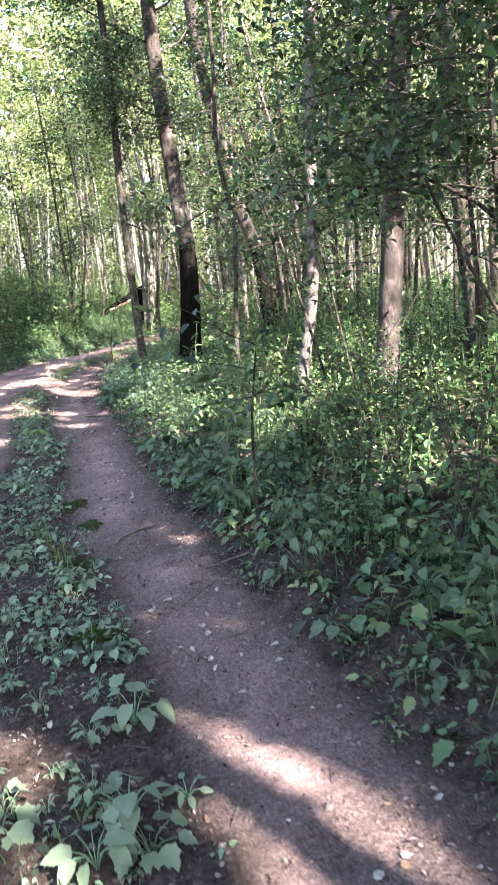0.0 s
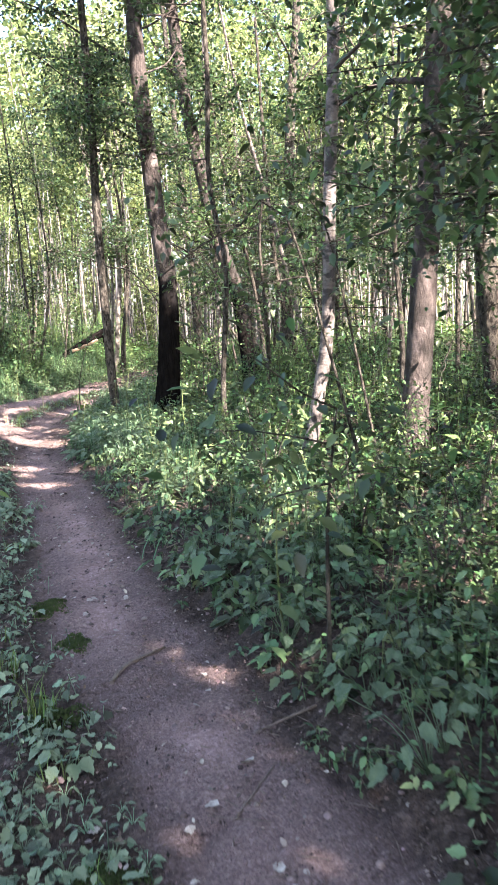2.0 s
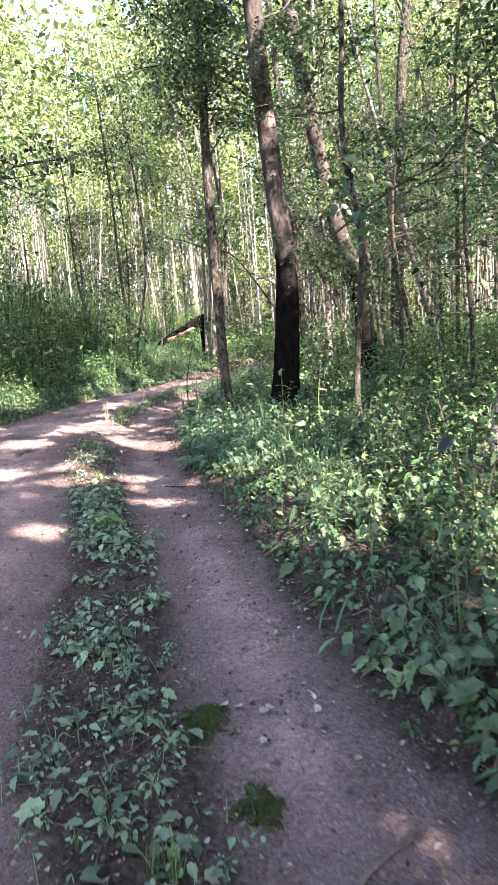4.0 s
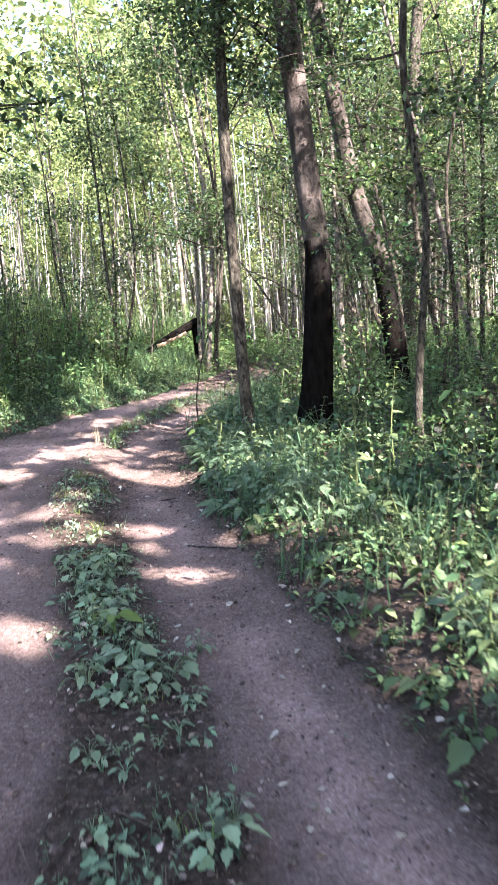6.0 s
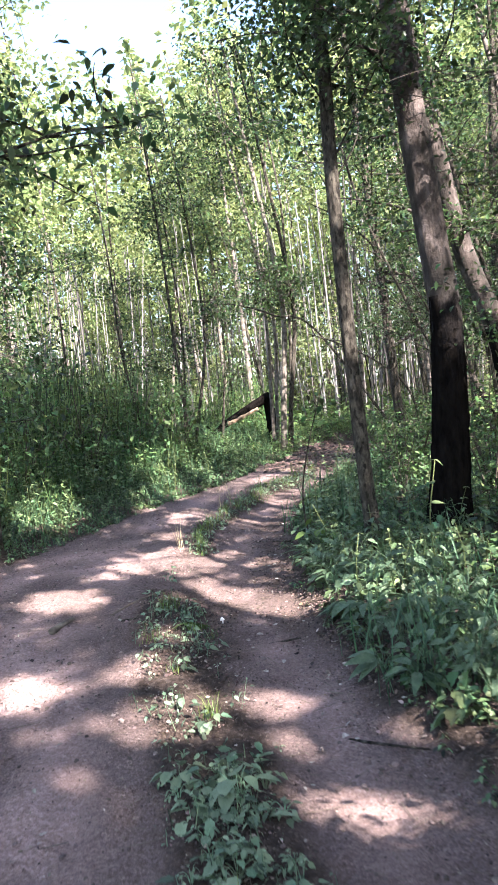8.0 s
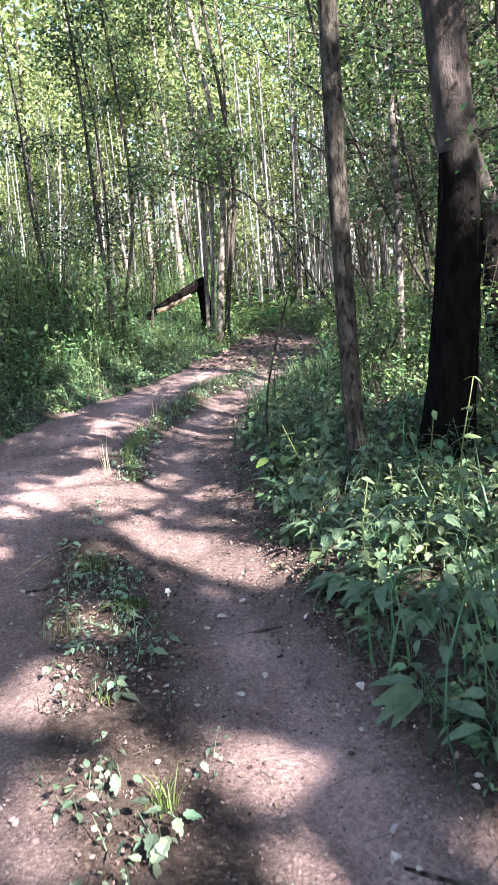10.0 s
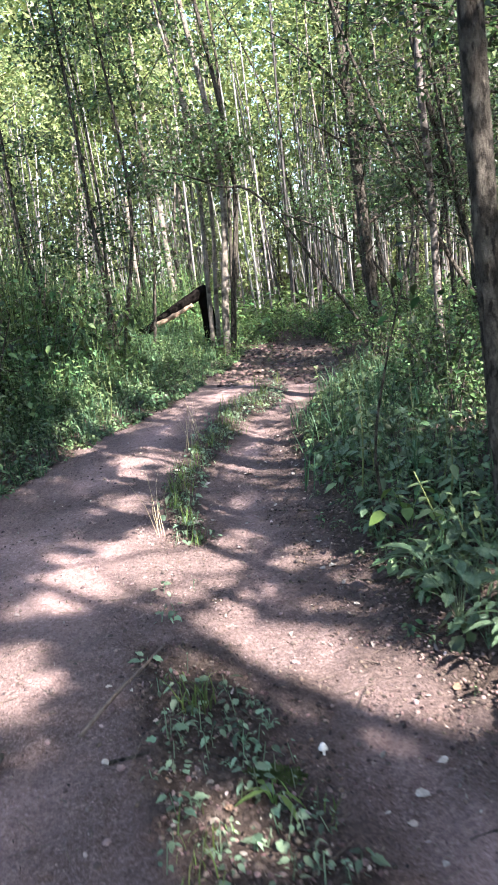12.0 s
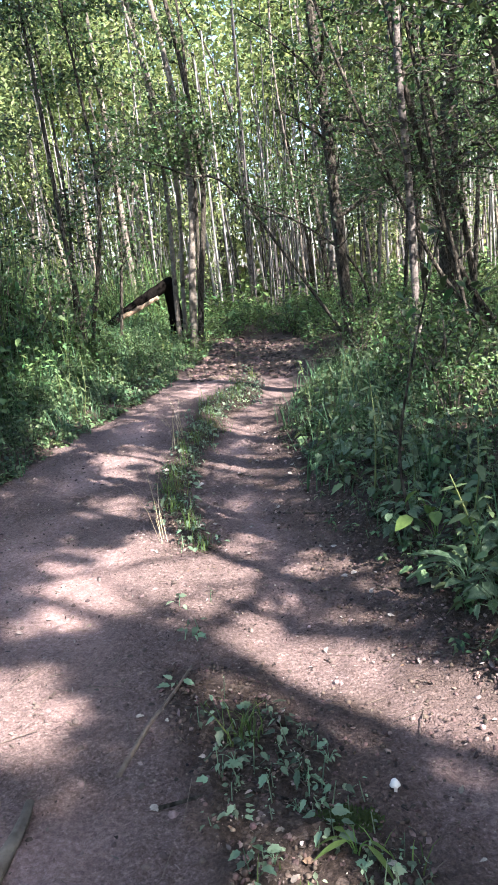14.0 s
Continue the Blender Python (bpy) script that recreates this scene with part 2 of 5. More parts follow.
    loose = mix(0.5, toned(path, 0.75), ramp(noise_at(85.0, 5.0, 0.85), (0.36, (0.022, 0.015, 0.013)), (0.5, (0.12, 0.085, 0.075)), (0.6, (0.26, 0.19, 0.172)), (0.68, (0.5, 0.41, 0.375))))
    smooth = mix(0.3, toned(path, 1.45), toned(packed, 1.6))
    dry = mix(add.outputs[0], humus, mix(worn.outputs["Fac"], loose, smooth))
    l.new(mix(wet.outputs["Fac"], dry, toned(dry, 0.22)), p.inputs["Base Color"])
    damp = n.new("ShaderNodeMapRange")
    damp.inputs["To Min"].default_value, damp.inputs["To Max"].default_value = 0.95, 0.5
    l.new(wet.outputs["Fac"], damp.inputs[0])
    l.new(damp.outputs[0], p.inputs["Roughness"])
    p.inputs["Specular IOR Level"].default_value = 0.14
    b1, b2, b3 = n.new("ShaderNodeBump"), n.new("ShaderNodeBump"), n.new("ShaderNodeBump")
    b2.invert = b3.invert = True
    l.new(lump_height, b3.inputs["Height"])
    b3.inputs["Strength"].default_value, b3.inputs["Distance"].default_value = 0.2, 0.008
    l.new(noise_at(18.0, 8.0, 0.7), b1.inputs["Height"])
    b1.inputs["Strength"].default_value, b1.inputs["Distance"].default_value = 0.9, 0.045
    l.new(speck_height, b2.inputs["Height"])
    b2.inputs["Strength"].default_value, b2.inputs["Distance"].default_value = 0.6, 0.007
    l.new(b1.outputs[0], b3.inputs["Normal"])
    l.new(b3.outputs[0], b2.inputs["Normal"])
    l.new(b2.outputs[0], p.inputs["Normal"])
    return m


SOIL = soil()
# ---- shapes ----
def mesh_of(name, verts, faces, mat, smooth=False):
    """One mesh from arrays of corners and of triangles or quads."""
    verts, faces = np.asarray(verts, np.float32), np.asarray(faces, np.int32)
    me = bpy.data.meshes.new(name)
    k = faces.shape[1]
    me.vertices.add(len(verts))
    me.vertices.foreach_set("co", verts.ravel())
    me.loops.add(faces.size)
    me.loops.foreach_set("vertex_index", faces.ravel())
    me.polygons.add(len(faces))
    me.polygons.foreach_set("loop_start", np.arange(0, faces.size, k, dtype=np.int32))
    if smooth:
        me.polygons.foreach_set("use_smooth", np.ones(len(faces), bool))
    me.update(calc_edges=True)
    me.materials.append(mat)
    return me


def part(name, data, parent, label=""):
    ob = new(name, data)
    ob.parent = parent
    return tagged(ob, label)


def thing(name, at, label, category, group="", kind=""):
    ob = new(name)
    ob.empty_display_size = 0.1
    ob.location = at
    return tagged(ob, label, category, group, kind)


def turned(yaw, pitch, roll):
    """Turns as n x 3 x 3: roll about the leaf's length (y), then pitch up, then yaw."""
    cy, sy, cp, sp, cr, sr = np.cos(yaw), np.sin(yaw), np.cos(pitch), np.sin(pitch), np.cos(roll), np.sin(roll)
    o, e = np.zeros_like(yaw), np.ones_like(yaw)
    rz = np.array([[cy, -sy, o], [sy, cy, o], [o, o, e]])
    rx = np.array([[e, o, o], [o, cp, -sp], [o, sp, cp]])
    ry = np.array([[cr, o, sr], [o, e, o], [-sr, o, cr]])
    return np.einsum("ijn,jkn,kln->nil", rz, rx, ry)


def laid(shape, places, turns, sizes):
    """Copies of a small shape, as one pair of arrays. sizes: n or n x 3."""
    v, f = shape
    sizes = np.asarray(sizes, float)
    sizes = sizes[:, None] * np.ones(3) if sizes.ndim == 1 else sizes
    out = np.einsum("nij,nvj->nvi", turns, v[None] * sizes[:, None, :]) + places[:, None, :]
    faces = f[None] + (np.arange(len(places)) * len(v))[:, None, None]
    return out.reshape(-1, 3), faces.reshape(-1, f.shape[1])


def joined(pieces):
    base, vs, fs = 0, [], []
    for v, f in pieces:
        vs.append(v)
        fs.append(f + base)
        base += len(v)
    return np.concatenate(vs), np.concatenate(fs)


# Leaf shapes of length 1 along +y.
LEAF4 = (np.array([(0, 0, 0), (0.29, 0.44, 0.07), (0, 1, -0.06), (-0.29, 0.44, 0.07)], float), np.array([(0, 1, 2), (0, 2, 3)]))


def ovate(width, droop, cup, heart=0.0):
    """A pointed leaf with a sunken midrib, 14 triangles."""
    v, f = [(0, 0, 0)], []
    for y, w in ((0.12, 0.62), (0.34, 1.0), (0.62, 0.78), (0.85, 0.38)):
        z = -droop * y * y
        back = -heart * 0.2 if y < 0.2 else 0.0
        v += [(-w * width / 2, y + back, z + cup * w), (0, y, z), (w * width / 2, y + back, z + cup * w)]
    v.append((0, 1, -droop))
    f += [(0, 2, 1), (0, 3, 2)]
    for k in range(3):
        a = 1 + 3 * k
        f += [(a, a + 1, a + 4), (a, a + 4, a + 3), (a + 1, a + 2, a + 5), (a + 1, a + 5, a + 4)]
    f += [(10, 11, 13), (11, 12, 13)]
    return np.array(v, float), np.array(f)


MID = (np.array([(0, 0, 0), (0.25, 0.28, 0.06), (0.21, 0.64, 0.02), (0, 1, -0.16), (-0.21, 0.64, 0.02), (-0.25, 0.28, 0.06), (0, 0.46, -0.03)], float),
       np.array([(0, 1, 6), (1, 2, 6), (2, 3, 6), (3, 4, 6), (4, 5, 6), (5, 0, 6)]))
DOCK = ovate(0.36, 0.42, 0.05)
OVATE, BROAD, LANCE = ovate(0.52, 0.22, 0.05), ovate(0.74, 0.3, 0.06, 0.5), ovate(0.24, 0.3, 0.03)
BLADE = (np.array([(-0.5, 0, 0), (0.5, 0, 0), (-0.42, 0.1, 0.45), (0.42, 0.1, 0.45), (-0.26, 0.32, 0.82), (0.26, 0.32, 0.82), (0, 0.62, 1.0)], float),
         np.array([(0, 1, 3), (0, 3, 2), (2, 3, 5), (2, 5, 4), (4, 5, 6)]))


def lobed(width, droop, cup, teeth):
    """A leaf with a toothed rim about a sunken middle."""
    n = 4 * teeth + 1
    v, f = [(0, 0.42, -0.05 - droop * 0.18)], []
    for k in range(n):
        a = 2 * math.pi * k / n
        r = (1.0, 0.8, 0.94, 0.74)[k % 4] if 0 < k < n - 1 else 0.9
        x, y = 0.5 * width * math.sin(a) * (1 + 0.25 * math.cos(a)) * r, 0.46 - 0.46 * math.cos(a) * r + (0.08 if abs(a - math.pi) < 0.3 else 0)
        v.append((x, y, cup * abs(x) * 2 - droop * y * y))
        f.append((0, k + 1, (k + 1) % n + 1))
    return np.array(v, float), np.array(f)


LOBED, TOOTHED = lobed(0.95, 0.3, 0.12, 4), lobed(0.62, 0.28, 0.1, 4)
STALK = (np.array([(-0.5, -0.3, 0), (0.5, -0.3, 0), (0, 0.6, 0), (-0.3, -0.2, 1), (0.3, -0.2, 1), (0, 0.4, 1)], float),
         np.array([(0, 1, 4), (0, 4, 3), (1, 2, 5), (1, 5, 4), (2, 0, 3), (2, 3, 5)]))


def smooth_line(points, step):
    """Points along a rounded line through the given ones."""
    p = np.asarray(points, float)
    p = np.vstack([2 * p[0] - p[1], p, 2 * p[-1] - p[-2]])
    out = []
    for a, b, c, d in zip(p[:-3], p[1:-2], p[2:-1], p[3:]):
        for t in np.arange(0, 1, 1 / max(2, int(np.linalg.norm(c - b) / step))):
            out.append(0.5 * (2 * b + (c - a) * t + (2 * a - 5 * b + 4 * c - d) * t * t + (3 * b - a - 3 * c + d) * t ** 3))
    return np.array(out + [p[-2]])


def tube(line, r0, r1, sides=8, rough=0.0, flare=0.0, seed=0):
    """A tapering round stem along a line, as quads; flare widens its foot."""
    line = np.asarray(line, float)
    n = len(line)
    s = np.linspace(0, 1, n)
    way = np.gradient(line, axis=0)
    way /= np.linalg.norm(way, axis=1)[:, None] + 1e-9
    ref = np.array([1.0, 0, 0]) if abs(way[0][0]) < 0.8 else np.array([0, 1.0, 0])
    u = np.cross(way, ref)
    u /= np.linalg.norm(u, axis=1)[:, None]
    w = np.cross(way, u)
    run = np.concatenate([[0], np.cumsum(np.linalg.norm(np.diff(line, axis=0), axis=1))])
    r = (r0 + (r1 - r0) * s) * (1 + flare * np.exp(-run / 0.18))
    a = np.linspace(0, 2 * np.pi, sides, endpoint=False)
    rad = r[:, None] * np.ones(sides)
    if rough:
        g = np.random.default_rng(seed)
        lobes = sum(g.uniform(-1, 1) * np.sin(k * a[None] + g.uniform(0, 6) + g.uniform(-1, 1) * run[:, None]) for k in (2, 3, 5, 7))
        rad = rad * (1 + rough * (0.4 * lobes + g.normal(0, 0.5, (n, sides))))
    v = line[:, None] + rad[..., None] * (np.cos(a)[None, :, None] * u[:, None] + np.sin(a)[None, :, None] * w[:, None])
    i = np.arange(n - 1)[:, None] * sides
    j, k = np.arange(sides), (np.arange(sides) + 1) % sides
    f = np.stack([i + j, i + k, i + sides + k, i + sides + j], -1).reshape(-1, 4)
    v = np.vstack([v.reshape(-1, 3), line[0], line[-1]])
    lo, hi = len(v) - 2, len(v) - 1
    caps = [(lo, b, a_, a_) for a_, b in zip(j, k)] + [(hi, (n - 1) * sides + a_, (n - 1) * sides + b, (n - 1) * sides + b) for a_, b in zip(j, k)]
    # caps as thin quads: the middle, two rim corners and the point between them
    extra, cf = [], []
    for c, a_, b, _ in caps:
        extra.append((v[a_] + v[b]) / 2)
        cf.append((c, a_, len(v) + len(extra) - 1, b))
    return np.vstack([v, extra]), np.vstack([f, cf])


# ---- the plan: a track of two ruts with a green strip between ----
YK = [-6, 0, 1.7, 2.65, 4.2, 5.1, 6.05, 7.5, 8.7, 10, 12.2, 13.9, 14.9, 16.3, 18, 19.2, 20.7, 23, 25.6, 27, 40]
RUT_R = [2.9, 1.25, 0.58, 0.30, -0.2, -0.42, -0.73, -1.03, -1.30, -1.67, -2.07, -2.19, -2.18, -2.1, -1.75, -1.2, -0.75, -0.3, -0.05, -0.3, 2.6]
STRIP_R = [2.0, 0.45, -0.05, -0.36, -0.85, -1.15, -1.38, -1.65, -2.02, -2.32, -2.84, -2.88, -2.97, -2.73, -2.27, -1.75, -1.65, -1.6, -1.2, -0.4, 2.6]
STRIP_L = [0.9, -0.5, -0.75, -1.05, -1.5, -1.8, -2.0, -2.2, -2.5, -2.85, -3.27, -3.17, -3.25, -3.03, -2.74, -2.3, -1.7, -1.62, -1.22, -0.42, 2.6]
RUT_L = [-1.0, -2.4, -2.7, -2.9, -3.3, -3.5, -3.7, -4.0, -4.4, -4.9, -5.4, -5.1, -4.75, -4.3, -3.75, -3.3, -2.8, -2.2, -1.8, -0.5, 2.6]


def edges(y):
    return [np.interp(y, YK, k) for k in (RUT_L, STRIP_L, STRIP_R, RUT_R)]


def wave(x, y, f, seed):
    g = np.random.default_rng(seed)
    out = 0
    for _ in range(7):
        a, ph, s = g.uniform(0, 2 * np.pi), g.uniform(0, 6.28), f * g.uniform(0.6, 1.8)
        out = out + np.sin(s * (x * np.cos(a) + y * np.sin(a)) + ph)
    return out / 7


def hill(t):
    t = np.clip(t, 0, 1)
    return t * t * (3 - 2 * t)


def bare(x, y):
    """1 on the trodden ruts, 0 off the track."""
    a, b, c, d = (e + 0.10 * wave(x, y, 4.5, 3 + k) for k, e in enumerate(edges(y)))
    soft = 0.16
    left = hill((x - a) / soft + 0.5) * hill((b - x) / soft + 0.5)
    right = hill((x - c) / soft + 0.5) * hill((d - x) / soft + 0.5)
    crossing = hill((y - 12.25) / 0.3) * hill((13.95 - y) / 0.3) * hill((x - a) / soft) * hill((d - x) / soft)
    # Loose crumbly soil lies beside the strip near the crossing, and under the bank.
    loose = hill((x + 3.0) / 0.15) * hill((-2.36 - x + 0.1 * wave(x, y, 6.0, 44)) / 0.2) * hill((y - 10.6) / 0.3) * hill((12.35 - y) / 0.3)
    under = hill((x - d + 0.42 + 0.08 * wave(x, y, 5.0, 45)) / 0.2) * hill((y - 10.5) / 0.8)
    return np.maximum(np.maximum(left, right), 0.9 * crossing) * (1 - 0.55 * np.maximum(loose, 0.9 * under))


def lie(x, y):
    """Height of the ground."""
    a, b, c, d = edges(y)
    mid = (c + d) / 2
    z = -0.055 * np.exp(-((x - mid) / 0.38) ** 2) * hill((y - 7) / 4 + 0.3)
    z = z + 0.05 * hill((c - x) / 0.5 + 0.2) * hill((y - 7) / 3)
    z = z + 0.11 * hill((x - d) / 0.45) + 0.10 * hill((a - x) / 0.6)
    z = z + 0.03 * wave(x, y, 1.3, 11) + 0.016 * wave(x, y, 5.0, 12) + 0.014 * wave(x, y, 17.0, 17) + 0.012 * wave(x, y, 38.0, 18) + (1 - bare(x, y)) * 0.02 * wave(x, y, 11.0, 13)
    z = z + 0.05 * wave(x, y, 4.0, 19) * hill((y - 20) / 1.5) * hill((28 - y) / 2)
    far = hill((np.hypot(x, y - 10) - 25) / 30)
    return z * (1 - far) + far * 0.3 * wave(x, y, 0.12, 14)


def spaced(a, b, step):
    return np.linspace(a, b, int(round((b - a) / step)) + 1)


xs = np.concatenate([[-900, -300, -120, -60, -35, -22, -14, -10], spaced(-8, -5.6, 0.2), spaced(-5.5, 2.5, 0.055), spaced(2.7, 5, 0.25), [7, 10, 15, 25, 45, 100, 300, 900]])
ys = np.concatenate([[-900, -300, -100, -40, -18, -9, -5], spaced(-3.5, 0.8, 0.2), spaced(0.9, 18, 0.06), spaced(18.15, 30, 0.2), [32, 36, 42, 50, 62, 80, 120, 300, 900]])
gx, gy = np.meshgrid(xs, ys)
rough_soil = bare(gx, gy)
gz = lie(gx, gy) + 0.008 * np.random.default_rng(5).normal(0, 1, gx.shape) * (np.abs(gx + 1.5) < 4) * (np.abs(gy - 9) < 9) * (0.75 + 0.6 * (1 - rough_soil))
i = (np.arange(len(ys) - 1)[:, None] * len(xs) + np.arange(len(xs) - 1)).ravel()
ground_me = mesh_of("ground", np.stack([gx, gy, gz], -1).reshape(-1, 3), np.stack([i, i + 1, i + len(xs) + 1, i + len(xs)], -1), SOIL, smooth=True)
attr = ground_me.attributes.new("trodden", "FLOAT", "POINT")
attr.data.foreach_set("value", rough_soil.ravel().astype(np.float32))
rut_a, rut_b, rut_c, rut_d = edges(gy)
tread = np.exp(-((gx - (rut_c + rut_d) / 2 - 0.06 * wave(gx, gy, 2.0, 61)) / (0.22 * (rut_d - rut_c) + 0.02)) ** 2)
tread = np.maximum(tread, hill((gx - rut_a - 0.15) / 0.5) * hill((rut_b - 0.1 - gx) / 0.4)) * np.clip(0.55 + 1.0 * wave(gx, gy, 2.6, 62) + 0.7 * wave(gx, gy, 9.0, 63), 0, 1)
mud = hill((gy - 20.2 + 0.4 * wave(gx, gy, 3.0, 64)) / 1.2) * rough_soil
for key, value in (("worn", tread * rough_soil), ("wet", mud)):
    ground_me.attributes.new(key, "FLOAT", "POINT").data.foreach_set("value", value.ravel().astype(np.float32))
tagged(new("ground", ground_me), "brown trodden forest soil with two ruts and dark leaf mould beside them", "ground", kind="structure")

# Gaps cut in the crowns to place sun flecks: on the ground as centre, half length along the sun's way, half width.
FLECKS = [(0.2, 1.98, 0.5, 0.085), (-0.14, 2.31, 0.4, 0.03), (-0.07, 1.79, 0.34, 0.04), (-0.62, 1.72, 0.2, 0.07), (-0.85, 2.35, 0.25, 0.12), (-0.12, 3.2, 0.06, 0.04),
          (-2.62, 8.25, 0.26, 0.1), (-1.70, 9.05, 0.14, 0.09), (-2.15, 10.08, 0.13, 0.13), (-2.1, 9.62, 0.1, 0.03), (-2.75, 9.9, 0.22, 0.2), (-2.9, 10.6, 0.22, 0.18), (-3.5, 10.4, 0.2, 0.13), (-4.1, 12.4, 0.35, 0.2),
          (-3.85, 12.3, 0.28, 0.24), (-2.36, 12.02, 0.58, 0.26), (-2.78, 12.5, 0.28, 0.2), (-3.3, 13.55, 0.55, 0.6), (-3.65, 13.3, 0.3, 0.3), (-3.5, 14.9, 0.25, 0.2), (-2.6, 15.6, 0.3, 0.12),
          (-2.32, 13.4, 0.14, 0.1), (-3.42, 16.3, 0.5, 0.26), (-2.35, 17.2, 0.3, 0.14), (-1.5, 19.3, 0.35, 0.3), (-2.3, 21.8, 0.5, 0.3),
          (-0.85, 8.6, 0.35, 0.2), (-0.6, 9.5, 0.35, 0.2), (-0.75, 7.9, 0.25, 0.15), (0.2, 9.2, 0.5, 0.3)]
gf = np.random.default_rng(5)
# Random gaps are added over the wood on the right and the verges, and in small spots along the track.
FLECKS += [(float(edges(y)[3]) + 0.3 + gf.uniform(0, 0.9 + 0.35 * (y - 4)), y, gf.uniform(0.2, 0.55), gf.uniform(0.12, 0.32)) for y in np.arange(5.8, 15.0, 0.35)]
FLECKS += [(float(edges(y)[2]) + gf.uniform(-0.8, 0.4), y, gf.uniform(0.1, 0.2), gf.uniform(0.08, 0.16)) for y in np.arange(9.0, 19.0, 1.1)]
FLECKS += [(float(edges(y)[0]) - gf.uniform(0.1, 2.2), y, gf.uniform(0.25, 0.6), gf.uniform(0.15, 0.4)) for y in np.arange(13.5, 21.0, 0.6)]
FLECKS += [(float(edges(y)[3]) + gf.uniform(0.2, 2.6), y, gf.uniform(0.25, 0.5), gf.uniform(0.15, 0.35)) for y in np.arange(14.0, 22.0, 0.45)]
FLECKS += [(float(edges(y)[3]) + gf.uniform(1.3, 4.2), y, gf.uniform(0.4, 0.9), gf.uniform(0.25, 0.5)) for y in np.arange(5.0, 12.5, 0.45)]
FLECKS += [(float(edges(y)[3]) + gf.uniform(0.2, 1.0), y, gf.uniform(0.25, 0.4), gf.uniform(0.1, 0.24)) for y in np.arange(6.8, 12.5, 0.55)]


# Flecks that would light the foot of the leaning tree are left out.
FLECKS = [f for f in FLECKS if min(math.hypot(f[0] + 0.66 + 0.71 * h, f[1] - 13.42 - 0.9 * h) for h in (0, 0.5, 1.0, 1.5, 2.0)) > f[3] + 0.3]


def in_gap(p):
    """Which places lie on the sun's way to one of the flecks."""
    g = p[:, :2] - p[:, 2:3] * np.array([SUN.x, SUN.y]) / SUN.z
    along = np.array([SUN.x, SUN.y]) / math.hypot(SUN.x, SUN.y)
    across = np.array([-along[1], along[0]])
    hit = np.zeros(len(p), bool)
    for x, y, a, b in FLECKS:
        d = g - np.array([x, y])
        u, w = d @ along, d @ across
        wob = 1 + 0.3 * np.sin(9 * u + 5 * w + x) + 0.3 * np.sin(23 * w - 8 * u + 3 * y)
        hit |= (u / (a + 0.1)) ** 2 + (w / (b + 0.06)) ** 2 < wob
    return hit
# ---- trees ----
def limb_line(g, start, az, rise, length, droop=0.15):
    way = np.array([math.sin(az) * math.cos(rise), math.cos(az) * math.cos(rise), math.sin(rise)])
    pts, p = [np.array(start, float)], np.array(start, float)
    for k in range(5):
        way = way + g.normal(0, 0.16, 3) + np.array([0, 0, -droop * 0.25])
        way /= np.linalg.norm(way)
        p = p + way * length / 5
        pts.append(p.copy())
    return smooth_line(pts, length / 10)


def limb_wood(g, line, r, twigs=7, light=False):
    """A limb, its twigs, and the lines on which leaves sit."""
    wood, lines = [], [line[len(line) // 3:]]
    span = np.linalg.norm(line[-1] - line[0])
    for _ in range(twigs):
        k = g.integers(len(line) // 4, len(line) - 1)
        t = limb_line(g, line[k], g.uniform(0, 6.28), g.uniform(-0.3, 0.6), span * g.uniform(0.2, 0.5), 0.3)
        wood.append(tube(t[::5] if light else t, r * 0.32, r * 0.08, 3 if light else 4))
        lines.append(t)
    return tube(line[::3] if light else line, r, r * 0.25, 4 if light else 6, 0.05), joined(wood), lines


def leaves_on(g, lines, count, size, spread, shape=LEAF4, gaps=False):
    at = np.concatenate(lines)
    p = at[g.integers(0, len(at), count)] + g.normal(0, spread, (count, 3)) * np.array([1, 1, 0.7])
    if gaps:
        p = p[~in_gap(p)]
    n = len(p)
    turns = turned(g.uniform(0, 6.28, n), g.normal(-0.35, 0.5, n), g.normal(0, 0.5, n))
    return laid(shape, p, turns, size * g.uniform(0.6, 1.25, n))


